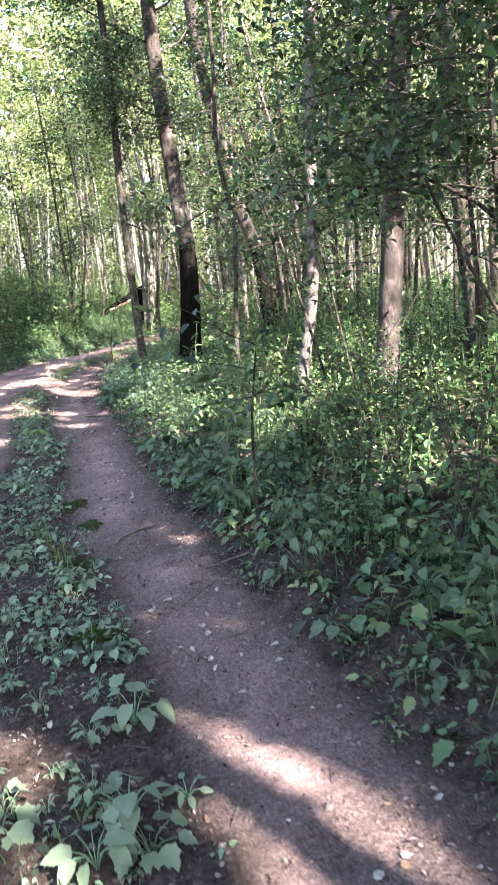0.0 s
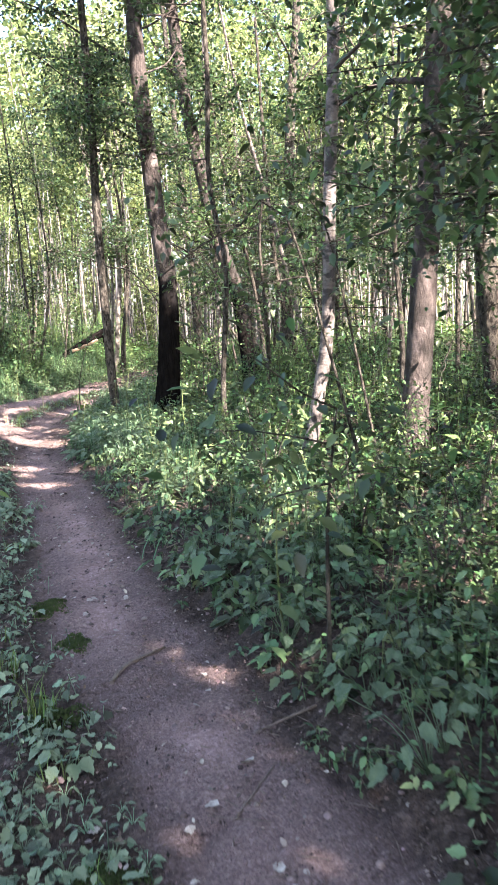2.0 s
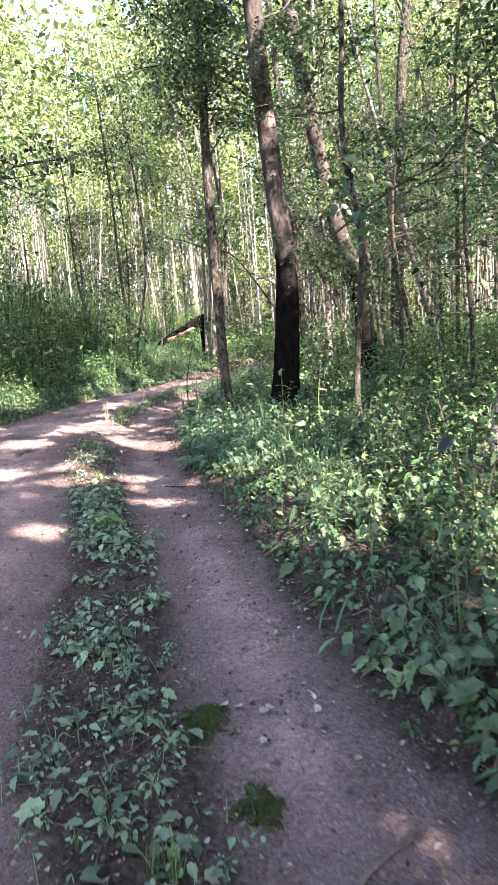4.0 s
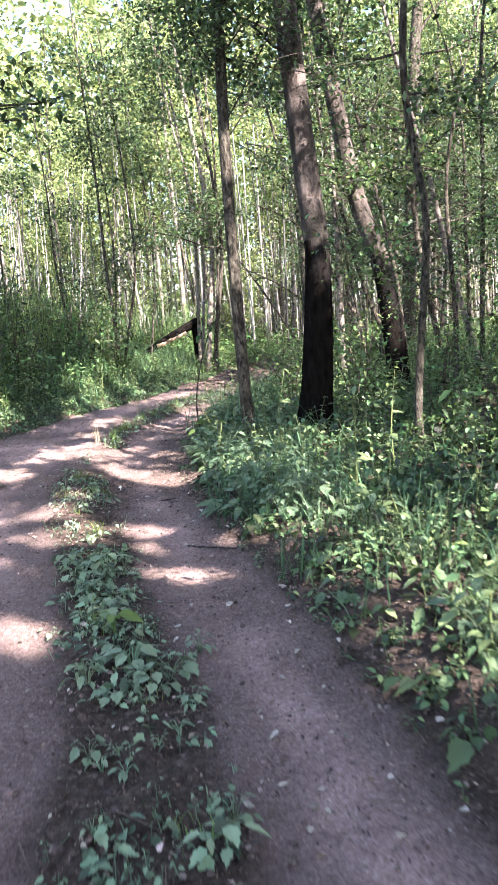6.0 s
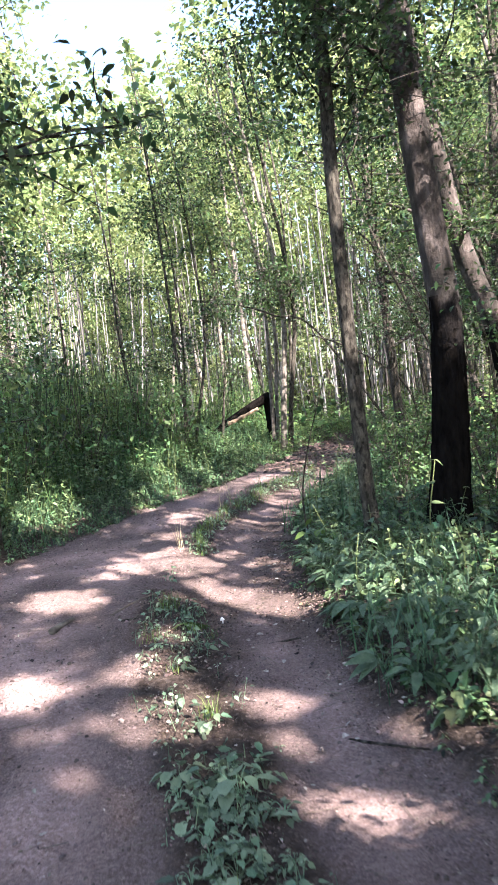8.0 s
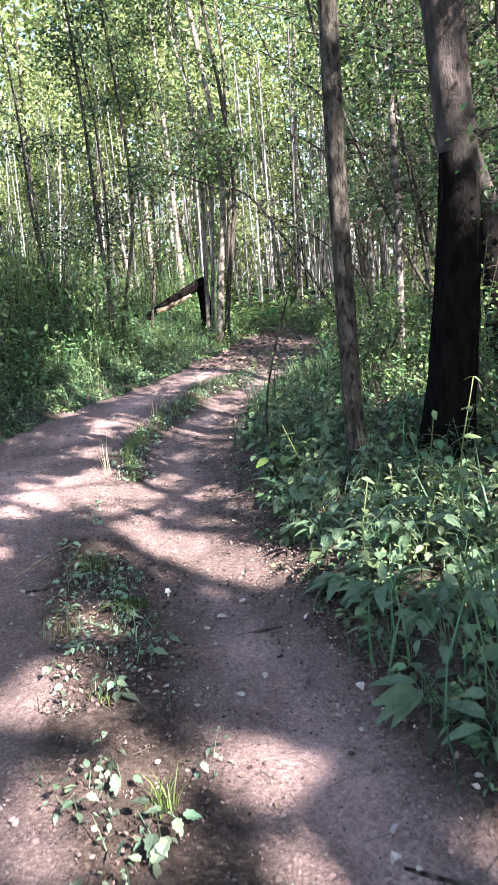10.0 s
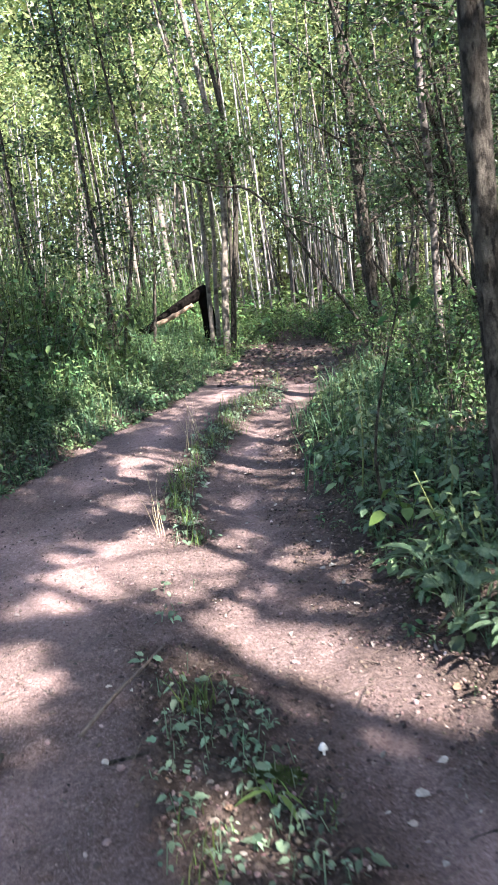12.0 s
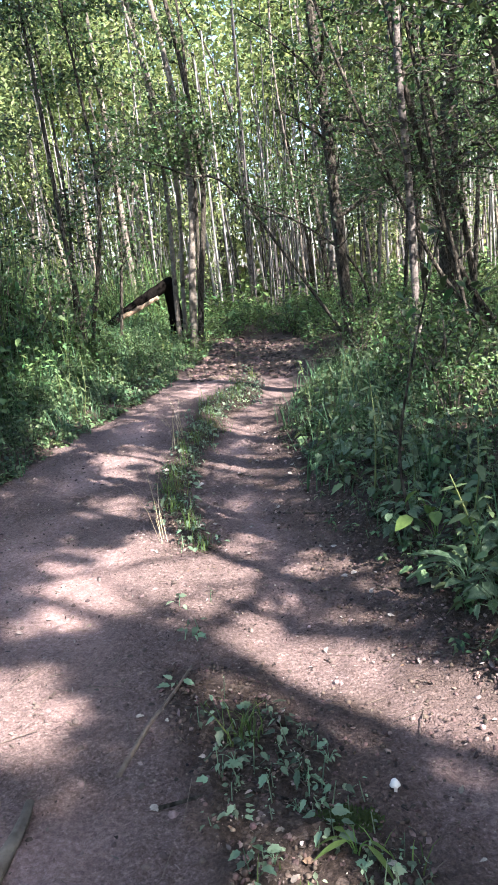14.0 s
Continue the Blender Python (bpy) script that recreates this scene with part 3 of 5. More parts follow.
def tree(name, label, category, spine, r0, r1, bark, limbs, leaf=LEAF_CANOPY, sides=14, rough=0.05, gaps=True, group="", seed=1, flare=0.5, toward=None, slim=1.0, shape=LEAF4):
    """limbs: (how many, lowest, highest, shortest, longest, leaves on each, leaf length). spine: places of the trunk's middle, in the world."""
    g = np.random.default_rng(seed)
    spine = np.asarray(spine, float)
    foot = spine[0].copy()
    foot[2] = float(lie(foot[0], foot[1])) - 0.04
    spine[0] = foot
    top = thing(name, foot, label, category, group)
    line = smooth_line(spine - foot, 0.16)
    part("trunk", mesh_of("trunk", *tube(line, r0, r1, sides, rough, flare, seed), bark, True), top)
    clusters, fine = [], []
    for many, lo, hi, short, long, count, size in limbs:
        for _ in range(many):
            z = g.uniform(lo, hi)
            k = int(np.argmin(np.abs(line[:, 2] - z)))
            s = k / len(line)
            r = max(0.008, (r0 + (r1 - r0) * s) * g.uniform(0.22, 0.4) * slim)
            az = g.uniform(0, 6.28) if toward is None else toward + g.normal(0, 0.7)
            wood, spray, twigs = limb_wood(g, limb_line(g, line[k], az, g.uniform(0.05, 0.8) if toward is None else g.uniform(-0.1, 0.45), g.uniform(short, long)), r)
            part("limb", mesh_of("limb", *wood, bark if bark is not BARK_BIRCH else TWIG, True), top)
            fine.append(spray)
            clusters.append(leaves_on(g, twigs, count, size, 0.16, shape))
    if clusters:
        tagged(part("spray", mesh_of("spray", *joined(fine), TWIG, True), top), kind="stuff")
        v, f = joined(clusters)
        if gaps:
            k = len(shape[0])
            v = v.reshape(-1, k, 3)
            v = v[~in_gap(v.mean(1) + foot)]
            f = (shape[1][None] + (np.arange(len(v)) * k)[:, None, None]).reshape(-1, 3)
            v = v.reshape(-1, 3)
        part("crown", mesh_of("crown", v, f, leaf), top, "loose crown of small green leaves")
    return top


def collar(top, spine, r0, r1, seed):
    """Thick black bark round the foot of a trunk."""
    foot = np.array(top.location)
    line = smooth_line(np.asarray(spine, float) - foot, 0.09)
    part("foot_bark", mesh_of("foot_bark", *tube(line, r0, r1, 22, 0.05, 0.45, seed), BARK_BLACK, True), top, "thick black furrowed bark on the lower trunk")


# On these trees, dense limbs above 6.5 m are unseen, added for shade.
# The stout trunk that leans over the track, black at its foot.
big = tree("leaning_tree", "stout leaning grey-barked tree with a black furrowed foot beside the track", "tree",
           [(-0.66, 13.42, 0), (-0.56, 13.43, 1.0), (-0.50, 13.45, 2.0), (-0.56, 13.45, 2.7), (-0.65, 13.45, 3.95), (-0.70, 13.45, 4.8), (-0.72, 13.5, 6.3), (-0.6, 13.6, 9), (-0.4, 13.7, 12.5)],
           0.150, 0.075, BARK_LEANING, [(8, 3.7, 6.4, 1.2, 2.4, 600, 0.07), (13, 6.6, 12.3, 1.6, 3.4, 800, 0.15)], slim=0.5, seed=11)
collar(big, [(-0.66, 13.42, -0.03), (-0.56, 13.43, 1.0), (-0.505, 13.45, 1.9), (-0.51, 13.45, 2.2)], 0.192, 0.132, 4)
# The slim straight trunk beside it.
tree("slim_tree", "slim upright brown-barked tree at the edge of the track", "tree",
     [(-1.37, 12.9, 0), (-1.40, 12.9, 0.6), (-1.42, 12.9, 1.6), (-1.43, 12.9, 3.0), (-1.40, 12.9, 4.5), (-1.42, 12.95, 6.5), (-1.5, 13.1, 10.5)],
     0.066, 0.036, BARK_DARK, [(11, 3.1, 6.0, 0.9, 2.1, 720, 0.065), (10, 6.6, 10.3, 1.2, 2.8, 750, 0.14)], slim=0.45, seed=12)
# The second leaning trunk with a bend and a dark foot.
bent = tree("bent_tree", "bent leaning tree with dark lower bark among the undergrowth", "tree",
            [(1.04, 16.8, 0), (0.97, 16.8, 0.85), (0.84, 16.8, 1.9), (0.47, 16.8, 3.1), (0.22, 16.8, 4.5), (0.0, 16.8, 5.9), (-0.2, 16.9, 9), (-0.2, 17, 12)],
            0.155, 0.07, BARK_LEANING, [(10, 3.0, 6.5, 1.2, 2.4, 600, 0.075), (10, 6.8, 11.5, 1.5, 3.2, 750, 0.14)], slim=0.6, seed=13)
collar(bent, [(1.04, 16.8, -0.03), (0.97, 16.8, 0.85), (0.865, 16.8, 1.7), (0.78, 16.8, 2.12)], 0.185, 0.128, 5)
# White birch and its grey neighbour in the undergrowth.
tree("birch", "white-barked birch with dark scars standing in green undergrowth", "tree",
     [(0.72, 8.6, 0), (0.80, 8.6, 0.3), (0.90, 8.6, 0.8), (1.0, 8.6, 1.35), (1.07, 8.6, 2.6), (1.13, 8.6, 3.5), (1.16, 8.6, 4.3), (1.2, 8.7, 7), (1.3, 8.8, 11)],
     0.064, 0.04, BARK_BIRCH, [(7, 3.4, 7, 0.9, 1.8, 420, 0.06), (7, 7, 10.5, 1.2, 2.6, 600, 0.13)], seed=14)
tree("grey_tree", "grey-barked upright tree standing in the undergrowth", "tree",
     [(1.66, 8.2, 0), (1.72, 8.2, 0.8), (1.78, 8.2, 1.4), (1.86, 8.2, 2.3), (2.0, 8.2, 4.2), (2.1, 8.2, 7), (2.1, 8.3, 11)],
     0.125, 0.06, BARK_GREY, [(8, 2.6, 6, 1.0, 2.0, 480, 0.07), (8, 6, 10.5, 1.2, 2.8, 650, 0.13)], seed=15)
tree("crooked_tree", "thin crooked dark stem rising from the ferns", "tree",
     [(0.15, 11.7, 0), (0.16, 11.7, 0.7), (0.28, 11.7, 2.1), (0.2, 11.7, 2.7), (0.13, 11.7, 3.4), (0.19, 11.7, 4.6), (0.2, 11.8, 6.5), (0.3, 11.9, 9), (0.4, 12, 11)],
     0.036, 0.022, BARK_DARK, [(6, 2.2, 5.5, 0.8, 1.9, 300, 0.07), (10, 6.5, 10.8, 1.2, 2.8, 700, 0.14)], seed=16)
forked = tree("forked_tree", "tall dark tree that forks into several limbs", "tree",
              [(2.8, 24.3, 0), (2.82, 24.3, 1.3), (2.95, 24.3, 3.4), (3.05, 24.3, 5.2), (3.2, 24.3, 7.4), (3.5, 24.4, 10), (3.6, 24.5, 14)],
              0.19, 0.08, BARK_DARK, [(9, 2.4, 6.0, 1.5, 3.4, 30, 0.07), (4, 5.2, 7.5, 3.0, 5.0, 420, 0.09), (6, 7, 13, 2.0, 4.0, 360, 0.11)], seed=17)
tree("leaning_birch", "thin pale leaning birch stem with a broken look", "tree",
     [(2.44, 17, 0), (2.2, 17, 0.9), (1.94, 17, 1.85), (1.65, 17, 3.2), (1.35, 17, 4.4), (1.0, 17, 6), (0.5, 17.1, 9.5)], 0.052, 0.012, BARK_BIRCH,
     [(3, 3.5, 5.8, 0.6, 1.2, 160, 0.07)], seed=18)
tree("brown_tree", "brown leaning trunk beside the far bend of the track", "tree",
     [(0.17, 22, 0), (0.14, 22, 0.8), (0.11, 22, 1.5), (0.04, 22, 3.7), (-0.05, 22, 5.3), (-0.2, 22.1, 8.5), (-0.3, 22.3, 12)],
     0.098, 0.05, BARK_DARK, [(7, 1.6, 5.5, 0.8, 2.0, 25, 0.07), (5, 3.4, 6, 1.0, 2.0, 340, 0.075), (8, 6.5, 11.5, 1.4, 2.8, 600, 0.13)], seed=19)
tree("birch", "slender pale birch lit by the sun among dark stems", "tree",
     [(0.56, 20, 0), (0.57, 20, 0.6), (0.58, 20, 2.5), (0.54, 20, 3.7), (0.56, 20, 4.6), (0.6, 20.1, 7), (0.7, 20.2, 10)],
     0.056, 0.032, BARK_BIRCH, [(5, 1.8, 5, 0.6, 1.4, 25, 0.07), (5, 4.2, 9.5, 0.9, 1.9, 330, 0.08)], seed=20)
# Stems leaning across each other right of the far track.
for k, (foot, mid, tip, r) in enumerate([((1.75, 20, 0), (0.80, 20, 1.4), (-0.35, 20, 4.2), 0.035), ((2.0, 20.4, 0), (1.15, 20.2, 1.6), (0.36, 20, 4.9), 0.055), ((1.5, 18.4, 0), (1.3, 18.4, 2.2), (0.75, 18.5, 5), 0.045),
                                         ((1.9, 21, 0), (1.7, 21, 2.0), (1.0, 21, 5), 0.05), ((0.95, 19, 0), (0.72, 19, 1.5), (0.3, 19, 4.2), 0.03), ((2.35, 19, 0), (1.9, 19, 2.4), (1.75, 19, 5.2), 0.06)]):
    tree("thin_leaning_tree", "thin dark stem leaning among its neighbours", "tree", [foot, mid, tip, (tip[0] * 1.4 - mid[0] * 0.4, tip[1], tip[2] * 1.5)], r, r * 0.45, BARK_DARK,
         [(8, 1.2, 5.5, 0.9, 2.4, 28, 0.07), (6, 1.6, 5.5, 0.7, 1.9, 190, 0.07)], sides=8, seed=30 + k, group="leaning stems beside the far track", flare=0.25)
# Clump of pale stems at the bend.
for k, (dx, dy, a, b, r) in enumerate([(0, 0, 0.32, 0.08, 0.075), (0.14, 0.15, 0.42, 0.22, 0.06), (-0.12, 0.25, 0.2, -0.25, 0.045), (0.2, 0.5, 0.25, 0.4, 0.04), (-0.22, 0.6, 0.12, -0.05, 0.05)]):
    x, y = -2.26 + dx, 24.4 + dy
    tree("clump_tree", "pale slender stem of a clump beside the broken stump", "tree",
         [(x, y, 0), (x + a * 0.35, y, 1.2), (x + a, y, 3.1), (x + (a + b) / 2, y, 4.8), (x + b - 0.1, y, 6.4), (x + b - 0.5, y + 0.1, 9.5)], r, r * 0.4,
         BARK_POLE if k % 2 == 0 else BARK_DARK, [(8, 3.2, 9, 0.8, 2.0, 270, 0.085)], sides=10, seed=40 + k, group="clump of stems at the bend", flare=0.3)
# Saplings on the far left.
for k, (x, y, bend, r, h) in enumerate([(-4.12, 21.5, 0.0, 0.04, 8), (-4.0, 21.7, 0.45, 0.035, 7.4), (-4.3, 22.2, 0.25, 0.03, 6.5), (-3.6, 23.2, 0.3, 0.03, 6), (-5.2, 22.6, -0.2, 0.035, 6.5), (-6.4, 21.5, 0.1, 0.03, 5.5)]):
    tree("sapling", "slim dark sapling with many small leaves above tall weeds", "tree",
         [(x, y, 0), (x + 0.1, y, 0.8), (x + bend + 0.02, y, 2.6), (x + bend - 0.02, y, 4.4), (x + bend * 0.8 - 0.2, y, h)], r, r * 0.3, BARK_DARK,
         [(13, 1.5, h - 0.4, 0.6, 1.6, 165, 0.075)], sides=8, seed=50 + k, group="saplings left of the track", flare=0.25)
# Saplings whose boughs hang into the track from either side.
for k, (x, y, h, lo, n, toward) in enumerate([(2.0, 4.3, 5.0, 1.75, 22, -1.57), (1.75, 3.5, 4.2, 1.9, 14, -1.4), (2.1, 5.6, 4.6, 1.8, 16, -1.5), (2.5, 6.3, 5.5, 1.6, 14, -1.4), (-4.75, 12.4, 4.2, 1.9, 22, 1.57), (-4.1, 9.2, 5.5, 2.7, 7, 1.3),
                                              (-5.3, 14.6, 5.2, 1.3, 18, 1.57), (1.9, 5.3, 3.6, 1.2, 9, -1.4), (2.2, 10.4, 4.5, 1.2, 12, -1.5), (0.95, 13.4, 3.4, 1.0, 9, -1.2), (2.0, 13.8, 4.5, 1.0, 10, -1.5), (2.9, 9.0, 4.5, 1.5, 10, -1.6)]):
    # Right-hand saplings past y 9 get a lighter leaf colour in place of sunlight.
    tree("overhanging_sapling", "young broad-leaved tree whose boughs hang over the track", "tree",
         [(x, y, 0), (x + 0.03, y, 1.2), (x - 0.02, y + 0.05, 2.6), (x + 0.08, y, h)], 0.04, 0.015, BARK_DARK,
         [(n, lo, h - 0.4, *((0.5, 0.95) if x < -4.5 else (0.9, 1.9)), 420 if 0 < y < 8 else 210, 0.055 if y < 6 else 0.07)], LEAF_CANOPY if y < 9 or x < 0 else LEAF_SHRUB, 8, seed=60 + k, group="boughs over the track", flare=0.25, toward=toward, shape=MID)


def canopy_crown(g, foot, height, reach, count, size, spread=0.34):
    """Leaf cloud of a tall tree, on limbs that spread from its upper trunk."""
    lines, wood = [], []
    for _ in range(10):
        z = g.uniform(0.42, 0.95) * height
        w, sp, tw = limb_wood(g, limb_line(g, (0, 0, z), g.uniform(0, 6.28), g.uniform(0.0, 0.7), reach * g.uniform(0.6, 1.1) * (1.25 - z / height)), 0.035, 2, True)
        wood += [w, sp]
        lines += tw
    v, f = leaves_on(g, lines, count, size, spread)
    v = v.reshape(-1, 4, 3)
    keep = ~in_gap(v.mean(1) + foot)
    v = v[keep].reshape(-1, 3)
    f = (LEAF4[1][None] + (np.arange(keep.sum()) * 4)[:, None, None]).reshape(-1, 3)
    return joined(wood), (v, f)


# Tall trees added behind and right of the walk, mostly out of view, to shade the track.
gc = np.random.default_rng(21)
for x in np.arange(3.6, 18, 3.1):
    for y in np.arange(-17, 22, 3.0):
        if y > 10 and x < 5:
            continue
        px, py = x + gc.uniform(-0.9, 0.9), y + gc.uniform(-0.9, 0.9)
        h = gc.uniform(12, 16)
        foot = np.array([px, py, float(lie(px, py)) - 0.05])
        top = thing("tall_tree", foot, "tall leafy tree with a grey trunk, added to shade the track", "tree", "shade trees beside the track")
        line = smooth_line([(0, 0, 0), (gc.normal(0, 0.15), gc.normal(0, 0.1), h * 0.4), (gc.normal(0, 0.4), gc.normal(0, 0.4), h)], 0.5)
        part("trunk", mesh_of("trunk", *tube(line, gc.uniform(0.09, 0.16), 0.03, 10, 0.04, 0.5), BARK_POLE if gc.random() < 0.5 else BARK_DARK, True), top)
        wood, leaf = canopy_crown(gc, foot, h, 3.5, 3700 if y < 6 else (3400 if y < 12 else 2400), 0.26 if y < 6 else 0.18, 0.42)
        tagged(part("spray", mesh_of("spray", *wood, BARK_DARK, True), top), kind="stuff")
        part("crown", mesh_of("crown", *leaf, LEAF_CANOPY), top, "dense crown of green leaves")

# Unseen trunk, added so that its shadow falls across the start of the track.
tree("tall_tree", "tall leafy tree with a grey trunk, added to shade the track", "tree", [(3.11, -1.98, 0), (3.11, -1.98, 3), (3.1, -1.97, 7), (3.1, -1.97, 13)], 0.095, 0.05, BARK_GREY,
     [(9, 7, 12.5, 1.4, 3.0, 500, 0.16)], sides=12, seed=22, group="shade trees beside the track")
# The wood beyond: a few grown trees, set out again and again.
protos = []
BARK_FAR = (BARK_POLE, BARK_DARK, BARK_POLE, BARK_POLE, BARK_BIRCH, BARK_DARK, BARK_POLE, BARK_DARK)
for k in range(8):
    g = np.random.default_rng(70 + k)
    h = (10.5, 12.5, 9.5, 13.5, 11.5, 8.0, 10.0, 11.0)[k]
    top = thing("pole_tree", (0, 60 + 3 * k, 0), ("pale-barked slender tree with a light leafy crown", "thin dark-stemmed tree with a light leafy crown")[k % 2], "tree", "slender trees of the wood")
    lean = g.normal(0, 0.4, 4)
    line = smooth_line([(0, 0, -0.1), (lean[0] * 0.4, lean[1] * 0.3, h * 0.3), (lean[0], lean[1], h * 0.65), (lean[2] + lean[0], lean[3], h)], 0.5)
    part("trunk", mesh_of("trunk", *tube(line, 0.045 + 0.012 * (k % 3), 0.015, 8, 0.05, 0.3), BARK_FAR[k], True), top)
    lines, wood = [], []
    for _ in range(9):
        z = h * g.uniform(0.42 if k < 6 else 0.22, 0.97)
        kk = int(np.argmin(np.abs(line[:, 2] - z)))
        w, sp, tw = limb_wood(g, limb_line(g, line[kk], g.uniform(0, 6.28), g.uniform(0.2, 0.9), h * 0.2 * g.uniform(0.5, 1.0) * (1.35 - z / h)), 0.018, 2, True)
        wood += [w, sp]
        lines += tw
    tagged(part("spray", mesh_of("spray", *joined(wood), TWIG, True), top), kind="stuff")
    # Crowns come in a sunlit pale and a shaded dark leaf colour.
    part("crown", mesh_of("crown", *leaves_on(g, lines, 1500 if k < 6 else 2300, 0.17 if k < 6 else 0.1, 0.42), LEAF_FAR_LIT if k < 6 else LEAF_CANOPY), top, "light green airy crown")
    protos.append(top)
gb = np.random.default_rng(23)
spots = [(-9.0 - k, 58.0) for k in range(6)] + [(4.4, 16.6), (3.6, 21.0)]
for top, (x, y) in zip(protos, spots):
    top.location = (x, y, float(lie(x, y)))
count = 0
while count < 150:
    y = 25.5 + 32 * gb.random() ** 0.8
    x = gb.uniform(-0.42 * y - 2, 0.36 * y + 1)
    a, b, c, d = (float(e) for e in edges(y))
    if a - 0.8 < x < d + 0.9 and y < 33 or (-4.6 < x < -1.4 and y < 26.5):
        continue
    if x < -0.1 * y - 1 and gb.random() < 0.5:
        count += 1
        continue
    s = gb.uniform(0.8, 1.15) * (1.0 if x < -0.17 * y - 0.5 else 1.3)
    if -0.33 < (x + 1.7) / (y - 5.5) < -0.13:
        s = min(s, 0.08 * (1.5 + 0.36 * (y - 5.5)))
    kind_of = 6 + gb.integers(2) if x > -0.05 * y and gb.random() < 0.4 else gb.integers(6)
    copy_thing(protos[kind_of], pose(x, y, float(lie(x, y)), gb.normal(0, 3.5), gb.normal(0, 3.5), gb.uniform(0, 360)) @ Matrix.Scale(s, 4))
    count += 1
# A few stand nearer, right of the track, deep in the undergrowth.
for x, y, s in [(3.4, 15.5, 0.8), (4.4, 18.2, 0.9), (2.9, 19.4, 0.7), (5.2, 22.0, 0.9), (4.0, 26.0, 1.0), (1.7, 25.5, 0.8), (3.9, 13.2, 0.7), (1.9, 23.2, 0.7), (6.5, 19, 1.0), (2.4, 28, 1.0), (4.6, 29, 1.0), (6.4, 27, 1.05), (7.4, 30, 1.1), (3.4, 31, 1.0), (5.6, 32, 1.1), (1.4, 31, 0.95), (7.8, 24, 1.0), (2.6, 26.5, 0.9), (-9.5, 27, 1.3), (-11, 30, 1.4), (-12.5, 29, 1.35), (-8.8, 31, 1.25), (-13.5, 33, 1.4), (-10.6, 25.5, 1.2), (-14.5, 36, 1.4), (-12, 34, 1.3)]:
    copy_thing(protos[gb.integers(6) if x < 0 else 6 + gb.integers(2)], pose(x, y, float(lie(x, y)), gb.normal(0, 3), gb.normal(0, 3), gb.uniform(0, 360)) @ Matrix.Scale(s, 4))
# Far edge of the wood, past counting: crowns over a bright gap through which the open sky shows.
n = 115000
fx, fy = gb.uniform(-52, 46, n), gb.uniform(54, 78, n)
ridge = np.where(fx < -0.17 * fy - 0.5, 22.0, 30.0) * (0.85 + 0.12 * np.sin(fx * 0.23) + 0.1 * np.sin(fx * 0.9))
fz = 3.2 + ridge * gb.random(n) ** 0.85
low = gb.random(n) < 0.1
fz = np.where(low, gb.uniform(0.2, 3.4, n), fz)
tagged(new("far_woods", mesh_of("far_woods", *laid(LEAF4, np.stack([fx, fy, fz], -1), turned(gb.uniform(0, 6.28, n), gb.normal(-0.3, 0.5, n), gb.normal(0, 0.5, n)), gb.uniform(0.35, 0.85, n)), LEAF_FAR_LIT)),
       "distant woodland seen between the stems, painted light green as if sunlit", "woods", kind="stuff")

# Bushy growth: shrubs and leafy young trees, a few grown and set out again.
def shrub(label, stems, height, reach, count, size, seed, shape, mat, name="shrub", group="shrubs under the trees"):
    g = np.random.default_rng(seed)
    top = thing(name, (0, 0, 0), label, "shrub", group)
    lines = []
    for k in range(stems):
        az = k * 2.4 + g.normal(0, 0.3)
        tip = np.array([math.sin(az) * reach * g.uniform(0.3, 1), math.cos(az) * reach * g.uniform(0.3, 1), height * g.uniform(0.65, 1.05)])
        line = smooth_line([(0.03 * math.sin(az), 0.03 * math.cos(az), -0.05), tip * (0.45, 0.45, 0.55), tip], 0.1)
        part("stem", mesh_of("stem", *tube(line, 0.012, 0.004, 5), TWIG, True), top)
        lines.append(line[len(line) // 4:])
        for _ in range(5):
            j = g.integers(len(line) // 4, len(line))
            lines.append(limb_line(g, line[j], g.uniform(0, 6.28), g.uniform(-0.1, 0.5), height * g.uniform(0.15, 0.4)))
    tagged(part("spray", mesh_of("spray", *joined([tube(t[::2], 0.004, 0.002, 3) for t in lines]), TWIG), top), kind="stuff")
    tagged(part("foliage", mesh_of("foliage", *leaves_on(g, lines, count, size, 0.07 + 0.03 * height, shape), mat), top), kind="stuff")
    return top


bushes = [shrub("leafy green shrub with many thin stems in the undergrowth", st, h, r, c, sz, 200 + k, MID, LEAF_SHRUB) for k, (st, h, r, c, sz) in
          enumerate([(6, 1.1, 0.5, 480, 0.07), (5, 1.5, 0.55, 560, 0.065), (7, 0.8, 0.5, 420, 0.075)])]
spots = [(0.75, 4.7), (1.15, 3.75), (0.55, 5.7), (0.2, 6.9), (1.1, 5.2), (0.95, 6.6), (0.1, 8.3), (1.45, 7.2), (-0.35, 10.2), (0.55, 9.5), (1.5, 9.6), (0.75, 10.9), (-0.05, 14.2), (0.6, 12.6), (1.6, 11.8), (-0.75, 15.6), (0.3, 15.6), (-0.3, 17.2),
         (1.3, 15.2), (2.4, 12.6), (2.6, 15), (1.9, 17.9), (0.2, 18.6), (-0.1, 20.3), (1.0, 21.5), (0.6, 23.6), (2.2, 22.2), (-0.1, 25.6), (1.4, 24.6), (3.4, 17.4), (3.2, 11), (2.3, 8.8), (2.1, 7.3), (-0.7, 16.9), (-0.55, 18.9),
         (-5.9, 17.2), (-5.3, 18.6), (-6.9, 18.4), (-4.9, 20.2), (-6.0, 20.1), (-7.6, 20.2), (-4.3, 20.9), (-5.2, 21.6), (-6.8, 22.0), (-8.6, 21.8), (-6.1, 24.2), (-8, 24.4), (-5.0, 26), (-7.4, 16.4), (-9.4, 18.6)]
gs = np.random.default_rng(51)
